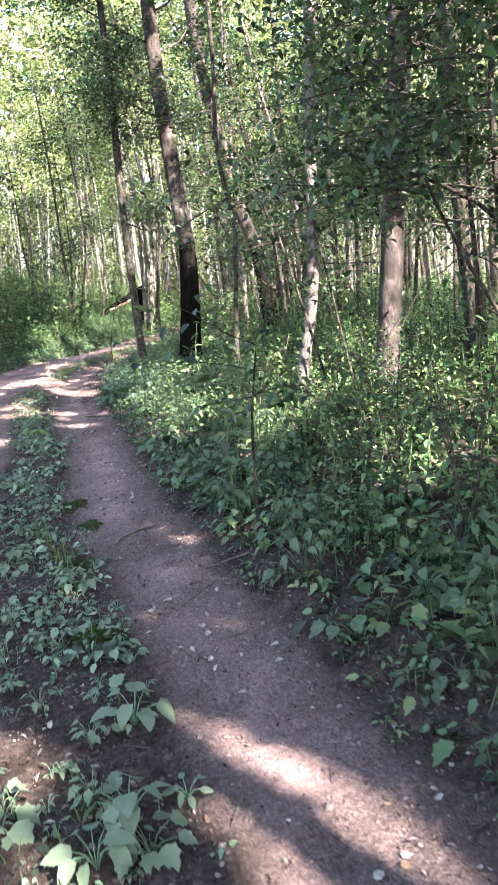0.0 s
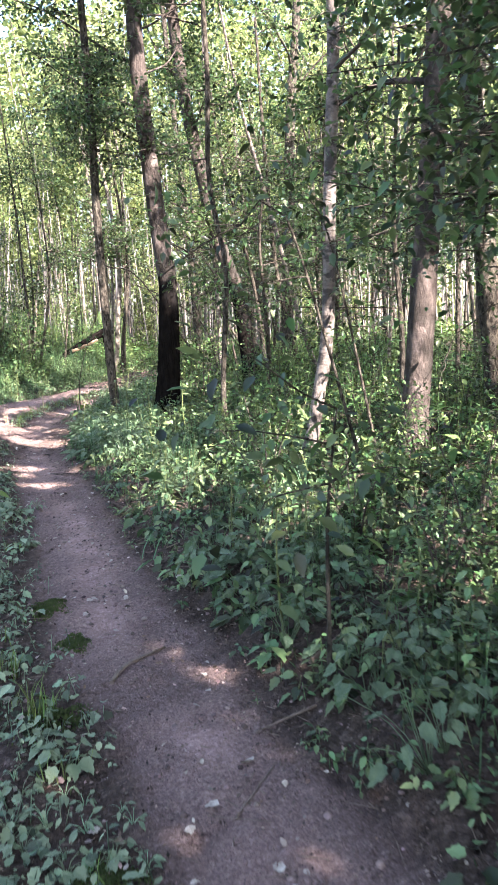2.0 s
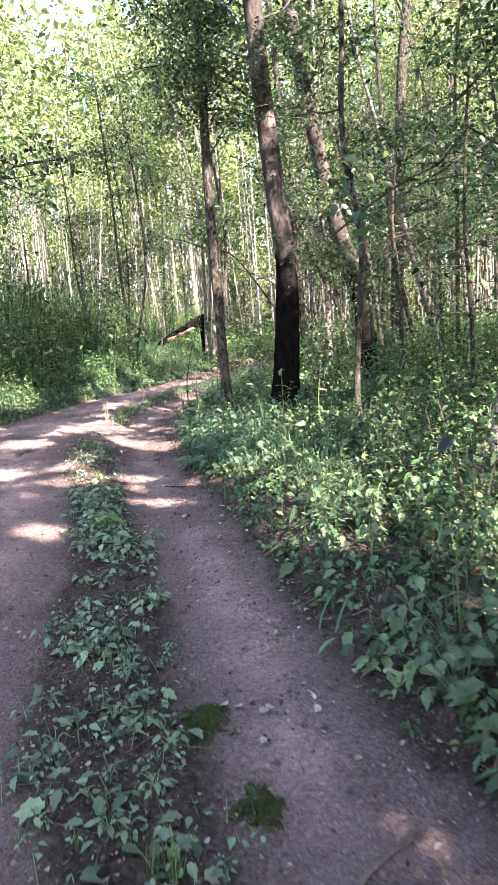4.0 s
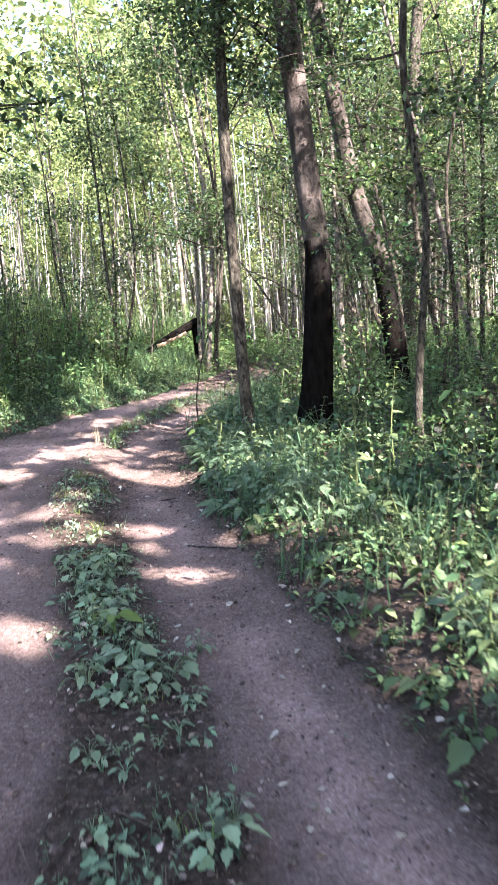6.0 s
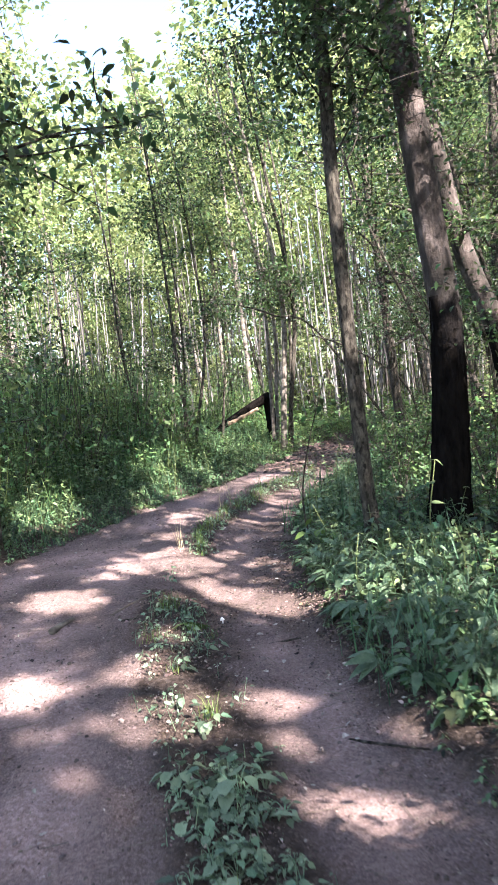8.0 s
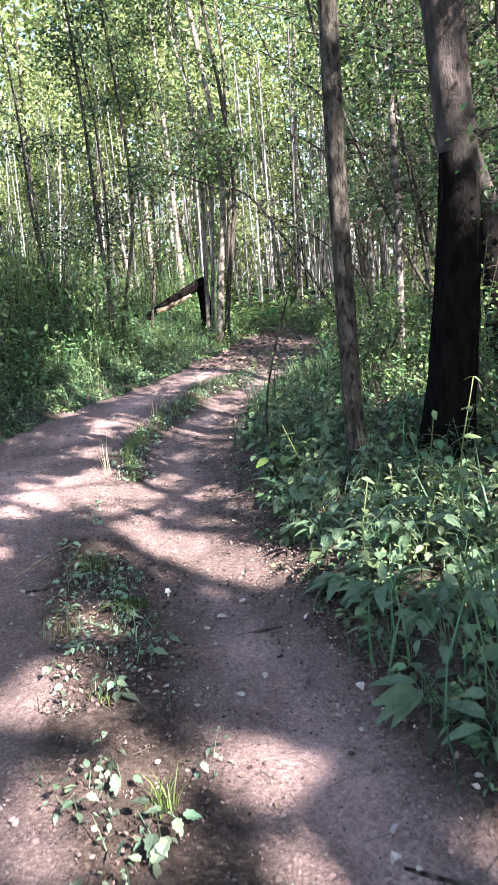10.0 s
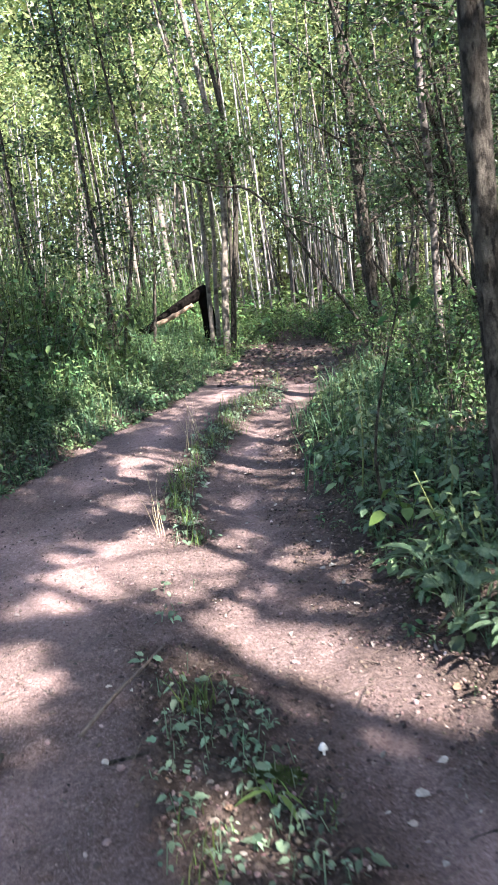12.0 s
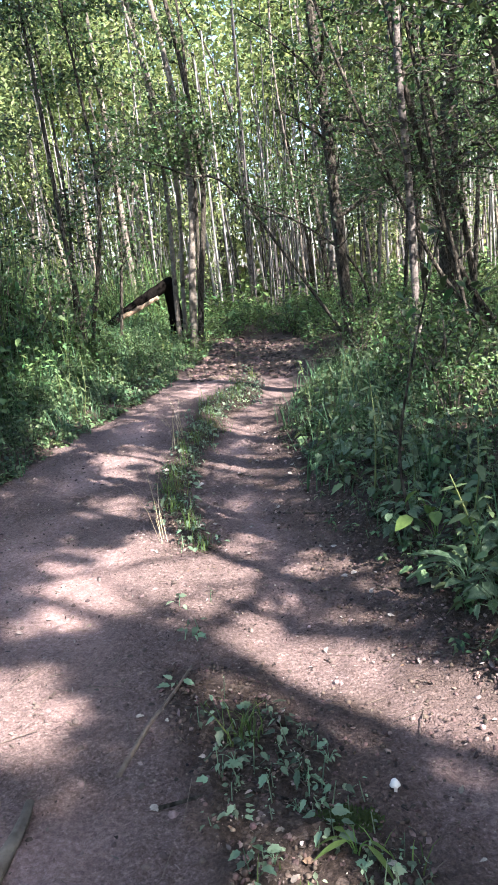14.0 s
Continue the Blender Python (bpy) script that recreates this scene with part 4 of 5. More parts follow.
for k, (x, y) in enumerate(spots):
    m = pose(x, y, float(lie(x, y)), gs.normal(0, 4), gs.normal(0, 4), gs.uniform(0, 360)) @ Matrix.Scale(gs.uniform(0.75, 1.2) * (1.8 if x < -3 else (0.62 if y < 12 else 0.85)), 4)
    if k < 3:
        bushes[k].matrix_basis = m
    else:
        copy_thing(bushes[k % 3], m @ Matrix.Scale(1 / bushes[k % 3].scale[0], 4))
young = [shrub("leafy young tree among the stems, leaves painted pale as if sunlit", st, h, r, c, sz, 210 + k, LEAF4, LEAF_FAR_LIT, "young_tree", "young trees of the wood") for k, (st, h, r, c, sz) in enumerate([(4, 5.5, 1.3, 1900, 0.13), (5, 4.0, 1.2, 1600, 0.12), (3, 7.0, 1.5, 2200, 0.14)])]
k = 0
while k < 24:
    y = 30 + 22 * gs.random()
    x = gs.uniform(-0.42 * y - 1, 0.30 * y)
    a, b, c, d = (float(e) for e in edges(y))
    if a - 1.3 < x < d + 1.6 and y < 34 or (-4.8 < x < -1.2 and y < 28.5):
        continue
    m = pose(x, y, float(lie(x, y)), 0, 0, gs.uniform(0, 360)) @ Matrix.Scale(gs.uniform(0.7, 1.2), 4)
    if k < 3:
        young[k].matrix_basis = m
    else:
        copy_thing(young[k % 3], m @ Matrix.Scale(1 / young[k % 3].scale[0], 4))
    k += 1


# Bare boughs that reach across: over the start of the track, and arching above its far bend.
def bough(label, points, r, twigs, seed, leaves=0, foot=None):
    """A long bough on its own slim trunk; foot: where that trunk stands."""
    g = np.random.default_rng(seed)
    spine = [np.array(foot, float)] + [np.array(p, float) for p in points]
    base = spine[0].copy()
    base[2] = float(lie(base[0], base[1])) - 0.03
    spine[0] = base
    top = thing("arching_tree", base, label, "tree", "arching thin trees")
    line = smooth_line(np.array(spine) - base, 0.12)
    part("trunk", mesh_of("trunk", *tube(line, r, r * 0.35, 8, 0.06, 0.2, seed), BARK_DARK, True), top)
    lines = [line[len(line) // 2:]]
    for _ in range(twigs):
        k = g.integers(len(line) // 3, len(line))
        t = limb_line(g, line[k], g.uniform(0, 6.28), g.uniform(-0.2, 0.7), g.uniform(0.3, 0.9), 0.2)
        part("limb", mesh_of("limb", *tube(t, r * 0.4, r * 0.1, 5), BARK_DARK, True), top)
        lines.append(t)
    if leaves:
        part("crown", mesh_of("crown", *leaves_on(g, lines, leaves, 0.075, 0.12, MID), LEAF_CANOPY), top, "thin scatter of green leaves")


bough("dark bare bough arching over the path", [(1.75, 4.35, 1.3), (1.54, 4.3, 1.68), (1.29, 4.3, 1.86), (1.08, 4.3, 1.96), (0.81, 4.3, 2.06), (0.62, 4.3, 2.15)], 0.022, 7, 301, 260, (1.95, 4.4, 0))
bough("dark crooked bough rising beside the path", [(1.6, 4.32, 1.0), (1.52, 4.3, 1.2), (1.37, 4.3, 1.46), (1.2, 4.3, 1.8), (1.1, 4.3, 2.07), (0.95, 4.35, 2.4)], 0.018, 6, 302, 160, (1.75, 4.4, 0))
bough("thin bent stem arching over the far track", [(0.54, 22, 0.5), (0.41, 22, 1.14), (0.08, 22, 1.62), (-0.6, 22, 2.13), (-1.36, 22, 2.5)], 0.03, 8, 303, 120, (0.6, 22, 0))
bough("long bough bent across the far track", [(-1.3, 23, 2.68), (-2.1, 23, 3.07), (-2.8, 23, 3.36), (-3.85, 23, 3.6)], 0.032, 8, 304, 200, (0.35, 23, 0))
bough("thin stem bowed over the undergrowth", [(0.42, 7, 2.2), (0.1, 7.05, 2.16), (-0.2, 7, 2.02), (-0.5, 7, 1.82)], 0.015, 5, 305, 140, (1.0, 7.1, 0))
bough("thin stem bowed over the undergrowth", [(0.9, 8.1, 2.3), (0.54, 8, 2.36), (0.21, 8, 2.2), (-0.16, 8, 2.0)], 0.014, 5, 306, 140, (1.35, 8.1, 0))
bough("slim sapling rising out of the herbs", [(0.09, 4.04, 0.4), (0.1, 4.05, 0.75), (0.16, 4.1, 1.15)], 0.011, 6, 307, 130, (0.08, 4.04, 0))
bough("pale thin dead stem leaning in the weeds", [(-1.95, 13.3, 0.5), (-1.85, 13.3, 1.0), (-1.6, 13.4, 1.7)], 0.010, 4, 308, 30, (-1.9, 13.25, 0))
bough("leafy bough hanging over the broad track", [(-4.0, 9.7, 2.1), (-3.6, 10.0, 2.65), (-3.2, 10.3, 2.9), (-2.95, 10.45, 3.0), (-2.7, 10.55, 3.02)], 0.02, 14, 309, 620, (-4.25, 9.55, 0))
# Thin stems filling the far wood, past counting.
n = 1100
sy = 31 + 48 * gb.random(n) ** 0.9
sx = (gb.random(n) * 0.86 - 0.46) * sy
tilt = gb.normal(0, 0.07, n)
tall = gb.uniform(6, 10, n)
wide = gb.uniform(0.03, 0.085, n)
tagged(new("far_stems", mesh_of("far_stems", *laid(STALK, np.stack([sx, sy, np.full(n, -0.4)], -1), turned(gb.uniform(0, 6.28, n), tilt, np.zeros(n)), np.stack([wide, wide, tall], -1)), BARK_STEMS)),
       "many thin pale and dark tree stems deep in the wood", "trees", kind="stuff")
# The wood goes on left of the track and behind its start.
for k in range(34):
    x, y = (gb.uniform(-24, -7.5), gb.uniform(-14, 20)) if k < 24 else (gb.uniform(-7, 3), gb.uniform(-26, -12))
    if -5.4 < x + 0.15 * y < 3.4 and y < -5:
        x -= 9
    copy_thing(protos[gb.integers(6)], pose(x, y, float(lie(x, y)), gb.normal(0, 3), gb.normal(0, 3), gb.uniform(0, 360)) @ Matrix.Scale(gb.uniform(0.8, 1.2), 4))
# ---- undergrowth ----
def sown(g, count, x0, x1, y0, y1, density):
    """Places in a stretch of the plan, thinned by a density between 0 and 1."""
    x, y = g.uniform(x0, x1, count), g.uniform(y0, y1, count)
    keep = g.random(count) < density(x, y)
    return x[keep], y[keep]


def herbs(name, label, x, y, height, leaf, per, shape, mat, g, category="undergrowth", spread=0.55, stems=True, up=-0.25):
    """Leafy herbs as one mass: a stalk each, with leaves set round it. height and leaf: arrays per plant."""
    n = len(x)
    z = lie(x, y)
    lean = g.normal(0, 0.16, (n, 2))
    k = np.repeat(np.arange(n), per)
    f = np.tile(np.linspace(0.25, 1.0, per), n) * g.uniform(0.85, 1.05, n * per)
    yaw = np.tile(np.arange(per) * 2.4, n) + np.repeat(g.uniform(0, 6.28, n), per) + g.normal(0, 0.3, n * per)
    h = height[k] * f
    out = g.uniform(0.0, spread, n * per) * leaf[k]
    p = np.stack([x[k] + lean[k, 0] * h - np.sin(yaw) * out, y[k] + lean[k, 1] * h + np.cos(yaw) * out, z[k] + h], -1)
    size = leaf[k] * g.uniform(0.55, 1.15, n * per) * (1.15 - 0.35 * f)
    pieces = [laid(shape, p, turned(yaw, g.normal(up, 0.35, n * per), g.normal(0, 0.3, n * per)), size)]
    if stems:
        t = np.arctan2(np.hypot(lean[:, 0], lean[:, 1]), 1)
        az = np.arctan2(-lean[:, 0], lean[:, 1])
        pieces.append(laid(STALK, np.stack([x, y, z - 0.01], -1), turned(az, -t, np.zeros(n)), np.stack([0.004 + height * 0.006, 0.004 + height * 0.006, height * 1.02], -1)))
    return tagged(new(name, mesh_of(name, *joined(pieces), mat)), label, category, kind="stuff")


def blades(name, label, x, y, height, width, mat, g, per=9, spread=0.05, category="grass"):
    n = len(x)
    k = np.repeat(np.arange(n), per)
    m = n * per
    px, py = x[k] + g.normal(0, spread, m), y[k] + g.normal(0, spread, m)
    h = height[k] * g.uniform(0.5, 1.1, m)
    sizes = np.stack([width * g.uniform(0.7, 1.3, m), h * g.uniform(0.4, 1.3, m), h], -1)
    turns = turned(g.uniform(0, 6.28, m), g.normal(0, 0.12, m), g.normal(0, 0.12, m))
    return tagged(new(name, mesh_of(name, *laid(BLADE, np.stack([px, py, lie(px, py) - 0.01], -1), turns, sizes), mat)), label, category, kind="stuff")


g = np.random.default_rng(31)


def off_right(x, y):
    return x - edges(y)[3]


def off_left(x, y):
    return edges(y)[0] - x


def on_strip(x, y):
    a, b, c, d = edges(y)
    return (x > b - 0.03) & (x < c + 0.03)


patchy = lambda x, y, f=2.2, s=5: 0.5 + 0.9 * wave(x, y, f, s)  # noqa: E731
free_way = lambda x, y: 1 - bare(x, y)  # noqa: E731

# Right bank: low creeping herbs at the edge, broad leaves behind, tall weeds deeper in.
x, y = sown(g, 9000, -3, 2.6, 0.6, 22, lambda x, y: (off_right(x, y) > -0.02) * (off_right(x, y) < 1.0) * np.clip(0.3 + 0.6 * patchy(x, y) + 0.3 * off_right(x, y), 0, 1))
d = off_right(x, y)
herbs("creeping_herbs", "low creeping herbs with small green leaves along the bank", x, y, 0.05 + 0.16 * hill(d / 0.5) * g.uniform(0.6, 1.3, len(x)), g.uniform(0.02, 0.055, len(x)), 8, MID, LEAF_FORB, g)
x, y = sown(g, 11000, -2.6, 5, 0.8, 20, lambda x, y: (off_right(x, y) > 0.12) * (off_right(x, y) < 3.2) * np.clip(0.75 - 0.1 * off_right(x, y) + 0.3 * patchy(x, y, 1.5, 6), 0, 1))
d = off_right(x, y)
herbs("broad_herbs", "dense broad-leaved herbs on the shaded bank", x, y, (0.08 + 0.17 * hill(d / 1.1)) * g.uniform(0.4, 1.4, len(x)), 0.035 + 0.1 * g.random(len(x)) ** 1.6, 7, TOOTHED, LEAF_FORB, g)
x, y = sown(g, 7500, -1.5, 10, 2.5, 30, lambda x, y: (off_right(x, y) > 0.8) * (off_right(x, y) < 8) * np.clip(0.55 + 0.5 * patchy(x, y, 0.9, 7), 0, 1))
d = off_right(x, y)
herbs("tall_weeds", "tall leafy weeds and nettles under the trees", x, y, (0.14 + 0.55 * hill((d - 0.8) / 3.0)) * g.uniform(0.45, 1.25, len(x)), g.uniform(0.05, 0.11, len(x)), 11, LEAF4, LEAF_SHRUB, g)
# Left verge.
x, y = sown(g, 15000, -8, -1.2, 9, 27, lambda x, y: (off_left(x, y) > -0.02) * (off_left(x, y) < 2.6) * np.clip(0.6 + 0.5 * patchy(x, y, 1.2, 8), 0, 1))
d = off_left(x, y)
herbs("verge_herbs", "leafy green herbs along the verge of the track", x, y, (0.08 + 0.42 * hill(d / 1.4)) * g.uniform(0.6, 1.25, len(x)), g.uniform(0.04, 0.09, len(x)), 9, MID, LEAF_FORB, g)
x, y = sown(g, 10000, -15, -2.2, 14, 31, lambda x, y: (off_left(x, y) > 0.7) * np.clip(0.55 + 0.5 * patchy(x, y, 0.8, 9), 0, 1))
d = off_left(x, y)
herbs("tall_weeds", "tall dark green weeds and bushes under the saplings", x, y, (0.45 + 1.15 * hill((d - 0.4) / 1.8)) * g.uniform(0.5, 1.2, len(x)) * np.where((x > -5.2) & (y > 21) & (y < 26.5), 0.42, np.where(x < -5.2, 1.35, 1.0)), g.uniform(0.07, 0.13, len(x)), 13, LEAF4, LEAF_SHRUB, g)
x, y = sown(g, 2000, -9, -2.2, 14.5, 26, lambda x, y: (off_left(x, y) > 0.05) * np.clip(0.6 + 0.5 * patchy(x, y, 1.1, 10), 0, 1))
blades("tall_grass", "tall green grass on the verge", x, y, (0.18 + 0.75 * hill(off_left(x, y) / 2.0)) * g.uniform(0.6, 1.2, len(x)), 0.010, REED, g, per=8, spread=0.07)
x, y = sown(g, 17000, -32, 26, -22, 15, lambda x, y: np.where((off_left(x, y) > 0.1) & (off_left(x, y) < 26) & ((off_left(x, y) > 2) | (y < 9)) | (off_right(x, y) > 2.4) | (y < 0.5) & (off_right(x, y) > 0.2), 0.8, 0))
herbs("side_herbs", "green undergrowth of the wood beside the track", x, y, g.uniform(0.15, 0.6, len(x)), g.uniform(0.1, 0.24, len(x)), 7, LEAF4, LEAF_SHRUB, g, stems=False)
# The track closes up with herbs beyond its bend.
x, y = sown(g, 4600, -4, 4, 22.5, 34, lambda x, y: np.clip(free_way(x, y) - 0.3, 0, 1) * np.ones_like(x))
herbs("bend_herbs", "green herbs closing in on the far end of the track", x, y, g.uniform(0.15, 0.6, len(x)), g.uniform(0.06, 0.12, len(x)), 9, LEAF4, LEAF_SHRUB, g)
# Floor of the wood beyond.
x, y = sown(g, 5500, -26, 24, 26, 60, lambda x, y: ((off_right(x, y) > 0.2) | (off_left(x, y) > 0.2) | (y > 34)) * np.ones_like(x) * 0.8)
herbs("wood_floor_herbs", "green undergrowth between the far stems", x, y, g.uniform(0.3, 1.1, len(x)), g.uniform(0.16, 0.3, len(x)), 9, LEAF4, LEAF_SHRUB, g, stems=False)


def strip_density(x, y):
    a, b, c, d = edges(y)
    mid, half = (b + c) / 2, (c - b) / 2
    u = np.abs(x - mid) / np.maximum(half, 0.05)
    along = np.interp(y, [0, 2.6, 3.6, 9, 10.2, 11.1, 11.6, 12.25, 12.45, 13.7, 13.95, 20, 22, 24], [0.3, 0.4, 0.85, 0.9, 0.5, 0.6, 0.75, 0.5, 0.06, 0.05, 0.8, 0.9, 0.6, 0.3])
    return along * np.clip(1.25 - u + 0.35 * wave(x, y, 6.0, 46), 0, 1) * np.clip(np.where(y > 13.9, 0.6, 0.1) + 1.1 * patchy(x, y, 3.0, 12), 0, 1)


x, y = sown(g, 27000, -3.5, 0.6, 0.8, 22, strip_density)
herbs("strip_herbs", "low plantain and clover leaves on the green strip between the ruts", x, y, g.uniform(0.015, 0.11, len(x)), (0.02 + 0.075 * g.random(len(x)) ** 2.0) * np.where(y > 10.6, 0.7, 1.0), 5, TOOTHED, LEAF_STRIP, g, spread=0.9)
x, y = sown(g, 3800, -3.5, 0.6, 0.8, 24, lambda x, y: strip_density(x, y) * np.where(y > 13.8, 0.8, np.where(y < 9.5, 0.6, 0.25)))
blades("strip_grass", "short green grass on the strip between the ruts", x, y, np.where(y > 13.8, 0.15, 0.085) * g.uniform(0.4, 1.4, len(x)), 0.005, GRASS, g, per=9, spread=0.035)
x, y = sown(g, 2600, -2.8, 3.0, 5, 19, lambda x, y: (off_right(x, y) > 0.03) * (off_right(x, y) < 1.6) * np.where(y > 14.2, 0.38, np.where((y > 8.2) & (y < 10.8), 0.45, 0.12)))
blades("bank_grass", "long arching grass on the bank", x, y, g.uniform(0.2, 0.5, len(x)), 0.009, REED, g, per=7, spread=0.06)
# Leaf mould: crumbs of dead leaf and bark lying flat.
x, y = sown(g, 150000, -5.2, 2.4, 0.7, 19, lambda x, y: np.clip(0.35 + 0.55 * (np.abs(off_right(x, y)) < 0.35) + 0.5 * on_strip(x, y) - 0.2 * bare(x, y) + 0.35 * patchy(x, y, 2.6, 15), 0.18, 1))
n = len(x)
tagged(new("leaf_litter", mesh_of("leaf_litter", *laid(LEAF4, np.stack([x, y, lie(x, y) + 0.006], -1), turned(g.uniform(0, 6.28, n), g.normal(0, 0.5, n), g.normal(0, 0.7, n)), (0.004 + 0.014 * g.random(n) ** 1.5) * np.where(g.random(n) < 0.03, 2.2, 1)), LITTER)),
       "small brown scraps of dead leaf and bark on the soil", "litter", kind="stuff")
gl = np.random.default_rng(37)
x, y = sown(gl, 26000, -3.4, 0.6, 1.0, 13.2, lambda x, y: np.clip(1 - np.abs(x - edges(y)[2] - 0.08) / 0.32, 0, 1) * np.where((y > 10.2) | (y < 4), 1.0, 0.35) + np.clip(1 - np.abs(off_right(x, y)) / 0.22, 0, 1) * 0.6)
n = len(x)
tagged(new("leaf_mould", mesh_of("leaf_mould", *laid(LEAF4, np.stack([x, y, lie(x, y) + 0.008], -1), turned(gl.uniform(0, 6.28, n), gl.normal(0, 0.7, n), gl.normal(0, 0.9, n)), 0.006 + 0.016 * gl.random(n) ** 1.5), LEAF_MOULD)),
       "dark crumbled leaf mould along the edges of the rut", "litter", kind="stuff")
x, y = sown(g, 17000, -5.2, 1.8, 0.7, 17, lambda x, y: np.clip(0.12 + 0.25 * patchy(x, y, 3.1, 19) + 0.35 * np.exp(-((off_right(x, y) + 0.2) / 0.3) ** 2) + 0.25 * on_strip(x, y), 0.03, 1))
n = len(x)
tagged(new("leaf_scraps", mesh_of("leaf_scraps", *laid(TOOTHED, np.stack([x, y, lie(x, y) + 0.01], -1), turned(g.uniform(0, 6.28, n), g.normal(0, 0.5, n), g.normal(0, 0.6, n)), 0.007 + 0.03 * g.random(n) ** 2.4), LITTER_PALE)),
       "pale torn scraps of dry leaves strewn over the soil", "litter", kind="stuff")
x, y = sown(g, 4200, -5.2, 2.4, 0.7, 16, lambda x, y: np.clip(0.4 + 0.4 * (np.abs(off_right(x, y)) < 0.4), 0, 1))
n = len(x)
long = g.uniform(0.04, 0.2, n)
lying = turned(g.uniform(0, 6.28, n), np.full(n, -np.pi / 2) + g.normal(0, 0.06, n), np.zeros(n))
tagged(new("fallen_twigs", mesh_of("fallen_twigs", *laid(STALK, np.stack([x, y, lie(x, y) + 0.006], -1), lying, np.stack([0.004 + 0 * long, 0.004 + 0 * long, long], -1)), STICK)),
       "thin dry twigs and pine needles scattered on the soil", "twigs", kind="stuff")
x, y = sown(g, 120000, -4.2, 1.6, 0.8, 16, lambda x, y: np.clip(np.maximum(np.exp(-(off_right(x, y) / 0.28) ** 2), on_strip(x, y) * 0.8) * (0.5 + 0.6 * patchy(x, y, 2.4, 22)), 0, 1))
n = len(x)
tagged(new("bark_crumbs", mesh_of("bark_crumbs", *laid(LEAF4, np.stack([x, y, lie(x, y) + 0.004], -1), turned(g.uniform(0, 6.28, n), g.normal(0, 0.45, n), g.normal(0, 0.6, n)), 0.005 + 0.016 * g.random(n) ** 2), LITTER)),
       "dark crumbs of bark and rotted leaves along the edges of the ruts", "litter", kind="stuff")
# Small stones and clods.
ico_v = np.array([(0, 0, 1), (0.9, 0, 0.3), (0.28, 0.85, 0.3), (-0.72, 0.53, 0.3), (-0.72, -0.53, 0.3), (0.28, -0.85, 0.3), (0.72, 0.5, -0.4), (-0.28, 0.85, -0.4), (-0.9, 0, -0.4), (-0.28, -0.85, -0.4), (0.72, -0.5, -0.4)], float)
ico_f = np.array([(0, 1, 2), (0, 2, 3), (0, 3, 4), (0, 4, 5), (0, 5, 1), (1, 6, 2), (2, 7, 3), (3, 8, 4), (4, 9, 5), (5, 10, 1), (2, 6, 7), (3, 7, 8), (4, 8, 9), (5, 9, 10), (1, 10, 6)])
x, y = sown(g, 24000, -5.2, 1.6, 0.7, 17, lambda x, y: np.clip(0.35 + 0.7 * patchy(x, y, 3.5, 16), 0.1, 1))
n = len(x)
tagged(new("clods", mesh_of("clods", *laid((ico_v, ico_f), np.stack([x, y, lie(x, y) + 0.002], -1), turned(g.uniform(0, 6.28, n), g.normal(0, 0.2, n), g.normal(0, 0.2, n)), (0.003 + 0.013 * g.random((n, 1)) ** 2.5) * g.uniform(0.6, 1.3, (n, 3)) * np.array([1, 1, 0.7])), CLOD)),
       "small crumbs and clods of dry brown soil", "soil", kind="stuff")
x, y = sown(gl, 16000, -3.3, -0.6, 10.4, 14.5, lambda x, y: np.clip(0.85 - bare(x, y), 0, 0.6) * (on_strip(x, y) | (off_right(x, y) < 0.15)) * (off_right(x, y) < 0.15))
n = len(x)
tagged(new("loose_soil", mesh_of("loose_soil", *laid((ico_v, ico_f), np.stack([x, y, lie(x, y) + 0.003], -1), turned(gl.uniform(0, 6.28, n), gl.normal(0, 0.3, n), gl.normal(0, 0.3, n)), np.stack([gl.uniform(0.004, 0.013, n), gl.uniform(0.004, 0.013, n), gl.uniform(0.004, 0.010, n)], -1)), LEAF_MOULD)),
       "loose dark crumbs of broken soil beside the rut", "soil", kind="stuff")


x, y = sown(gl, 2600, -2.6, 0.2, 20.3, 26.5, lambda x, y: bare(x, y) * 0.7)
n = len(x)
tagged(new("mud_clods", mesh_of("mud_clods", *laid((ico_v, ico_f), np.stack([x, y, lie(x, y)], -1), turned(gl.uniform(0, 6.28, n), gl.normal(0, 0.3, n), gl.normal(0, 0.3, n)), gl.uniform(0.015, 0.06, (n, 1)) * np.array([1.3, 1.0, 0.7])), LEAF_MOULD)),
       "dark churned clods of wet mud at the bend", "soil", kind="stuff")


# ---- single plants ----
def broad_plant(name, label, leaves, reach, leaf, height, mat, seed, group, shape=BROAD, rise=-0.25):
    """Arching stalks from one root, each with one broad leaf."""
    q = np.random.default_rng(seed)
    top = thing(name, (0, 0, 0), label, "plant", group)
    for k in range(leaves):
        az = k * 2.4 + q.normal(0, 0.2)
        r, h = reach * q.uniform(0.4, 1.0), height * q.uniform(0.55, 1.1)
        tip = np.array([-math.sin(az) * r, math.cos(az) * r, h])
        line = smooth_line([(0, 0, -0.02), tip * (0.4, 0.4, 0.65), tip], 0.05)
        stalk = tube(line, 0.0026, 0.0016, 5)
        one = np.zeros(1)
        v, f = laid(shape, tip[None], turned(one + az, one + q.normal(rise, 0.25), one + q.normal(0, 0.25)), one + leaf * q.uniform(0.7, 1.15))
        sv, sf = stalk
        tri = np.concatenate([sf[:, [0, 1, 2]], sf[:, [0, 2, 3]]])
        part("leaf", mesh_of("leaf", *joined([(v, f), (sv, tri)]), mat, True), top)
    return top


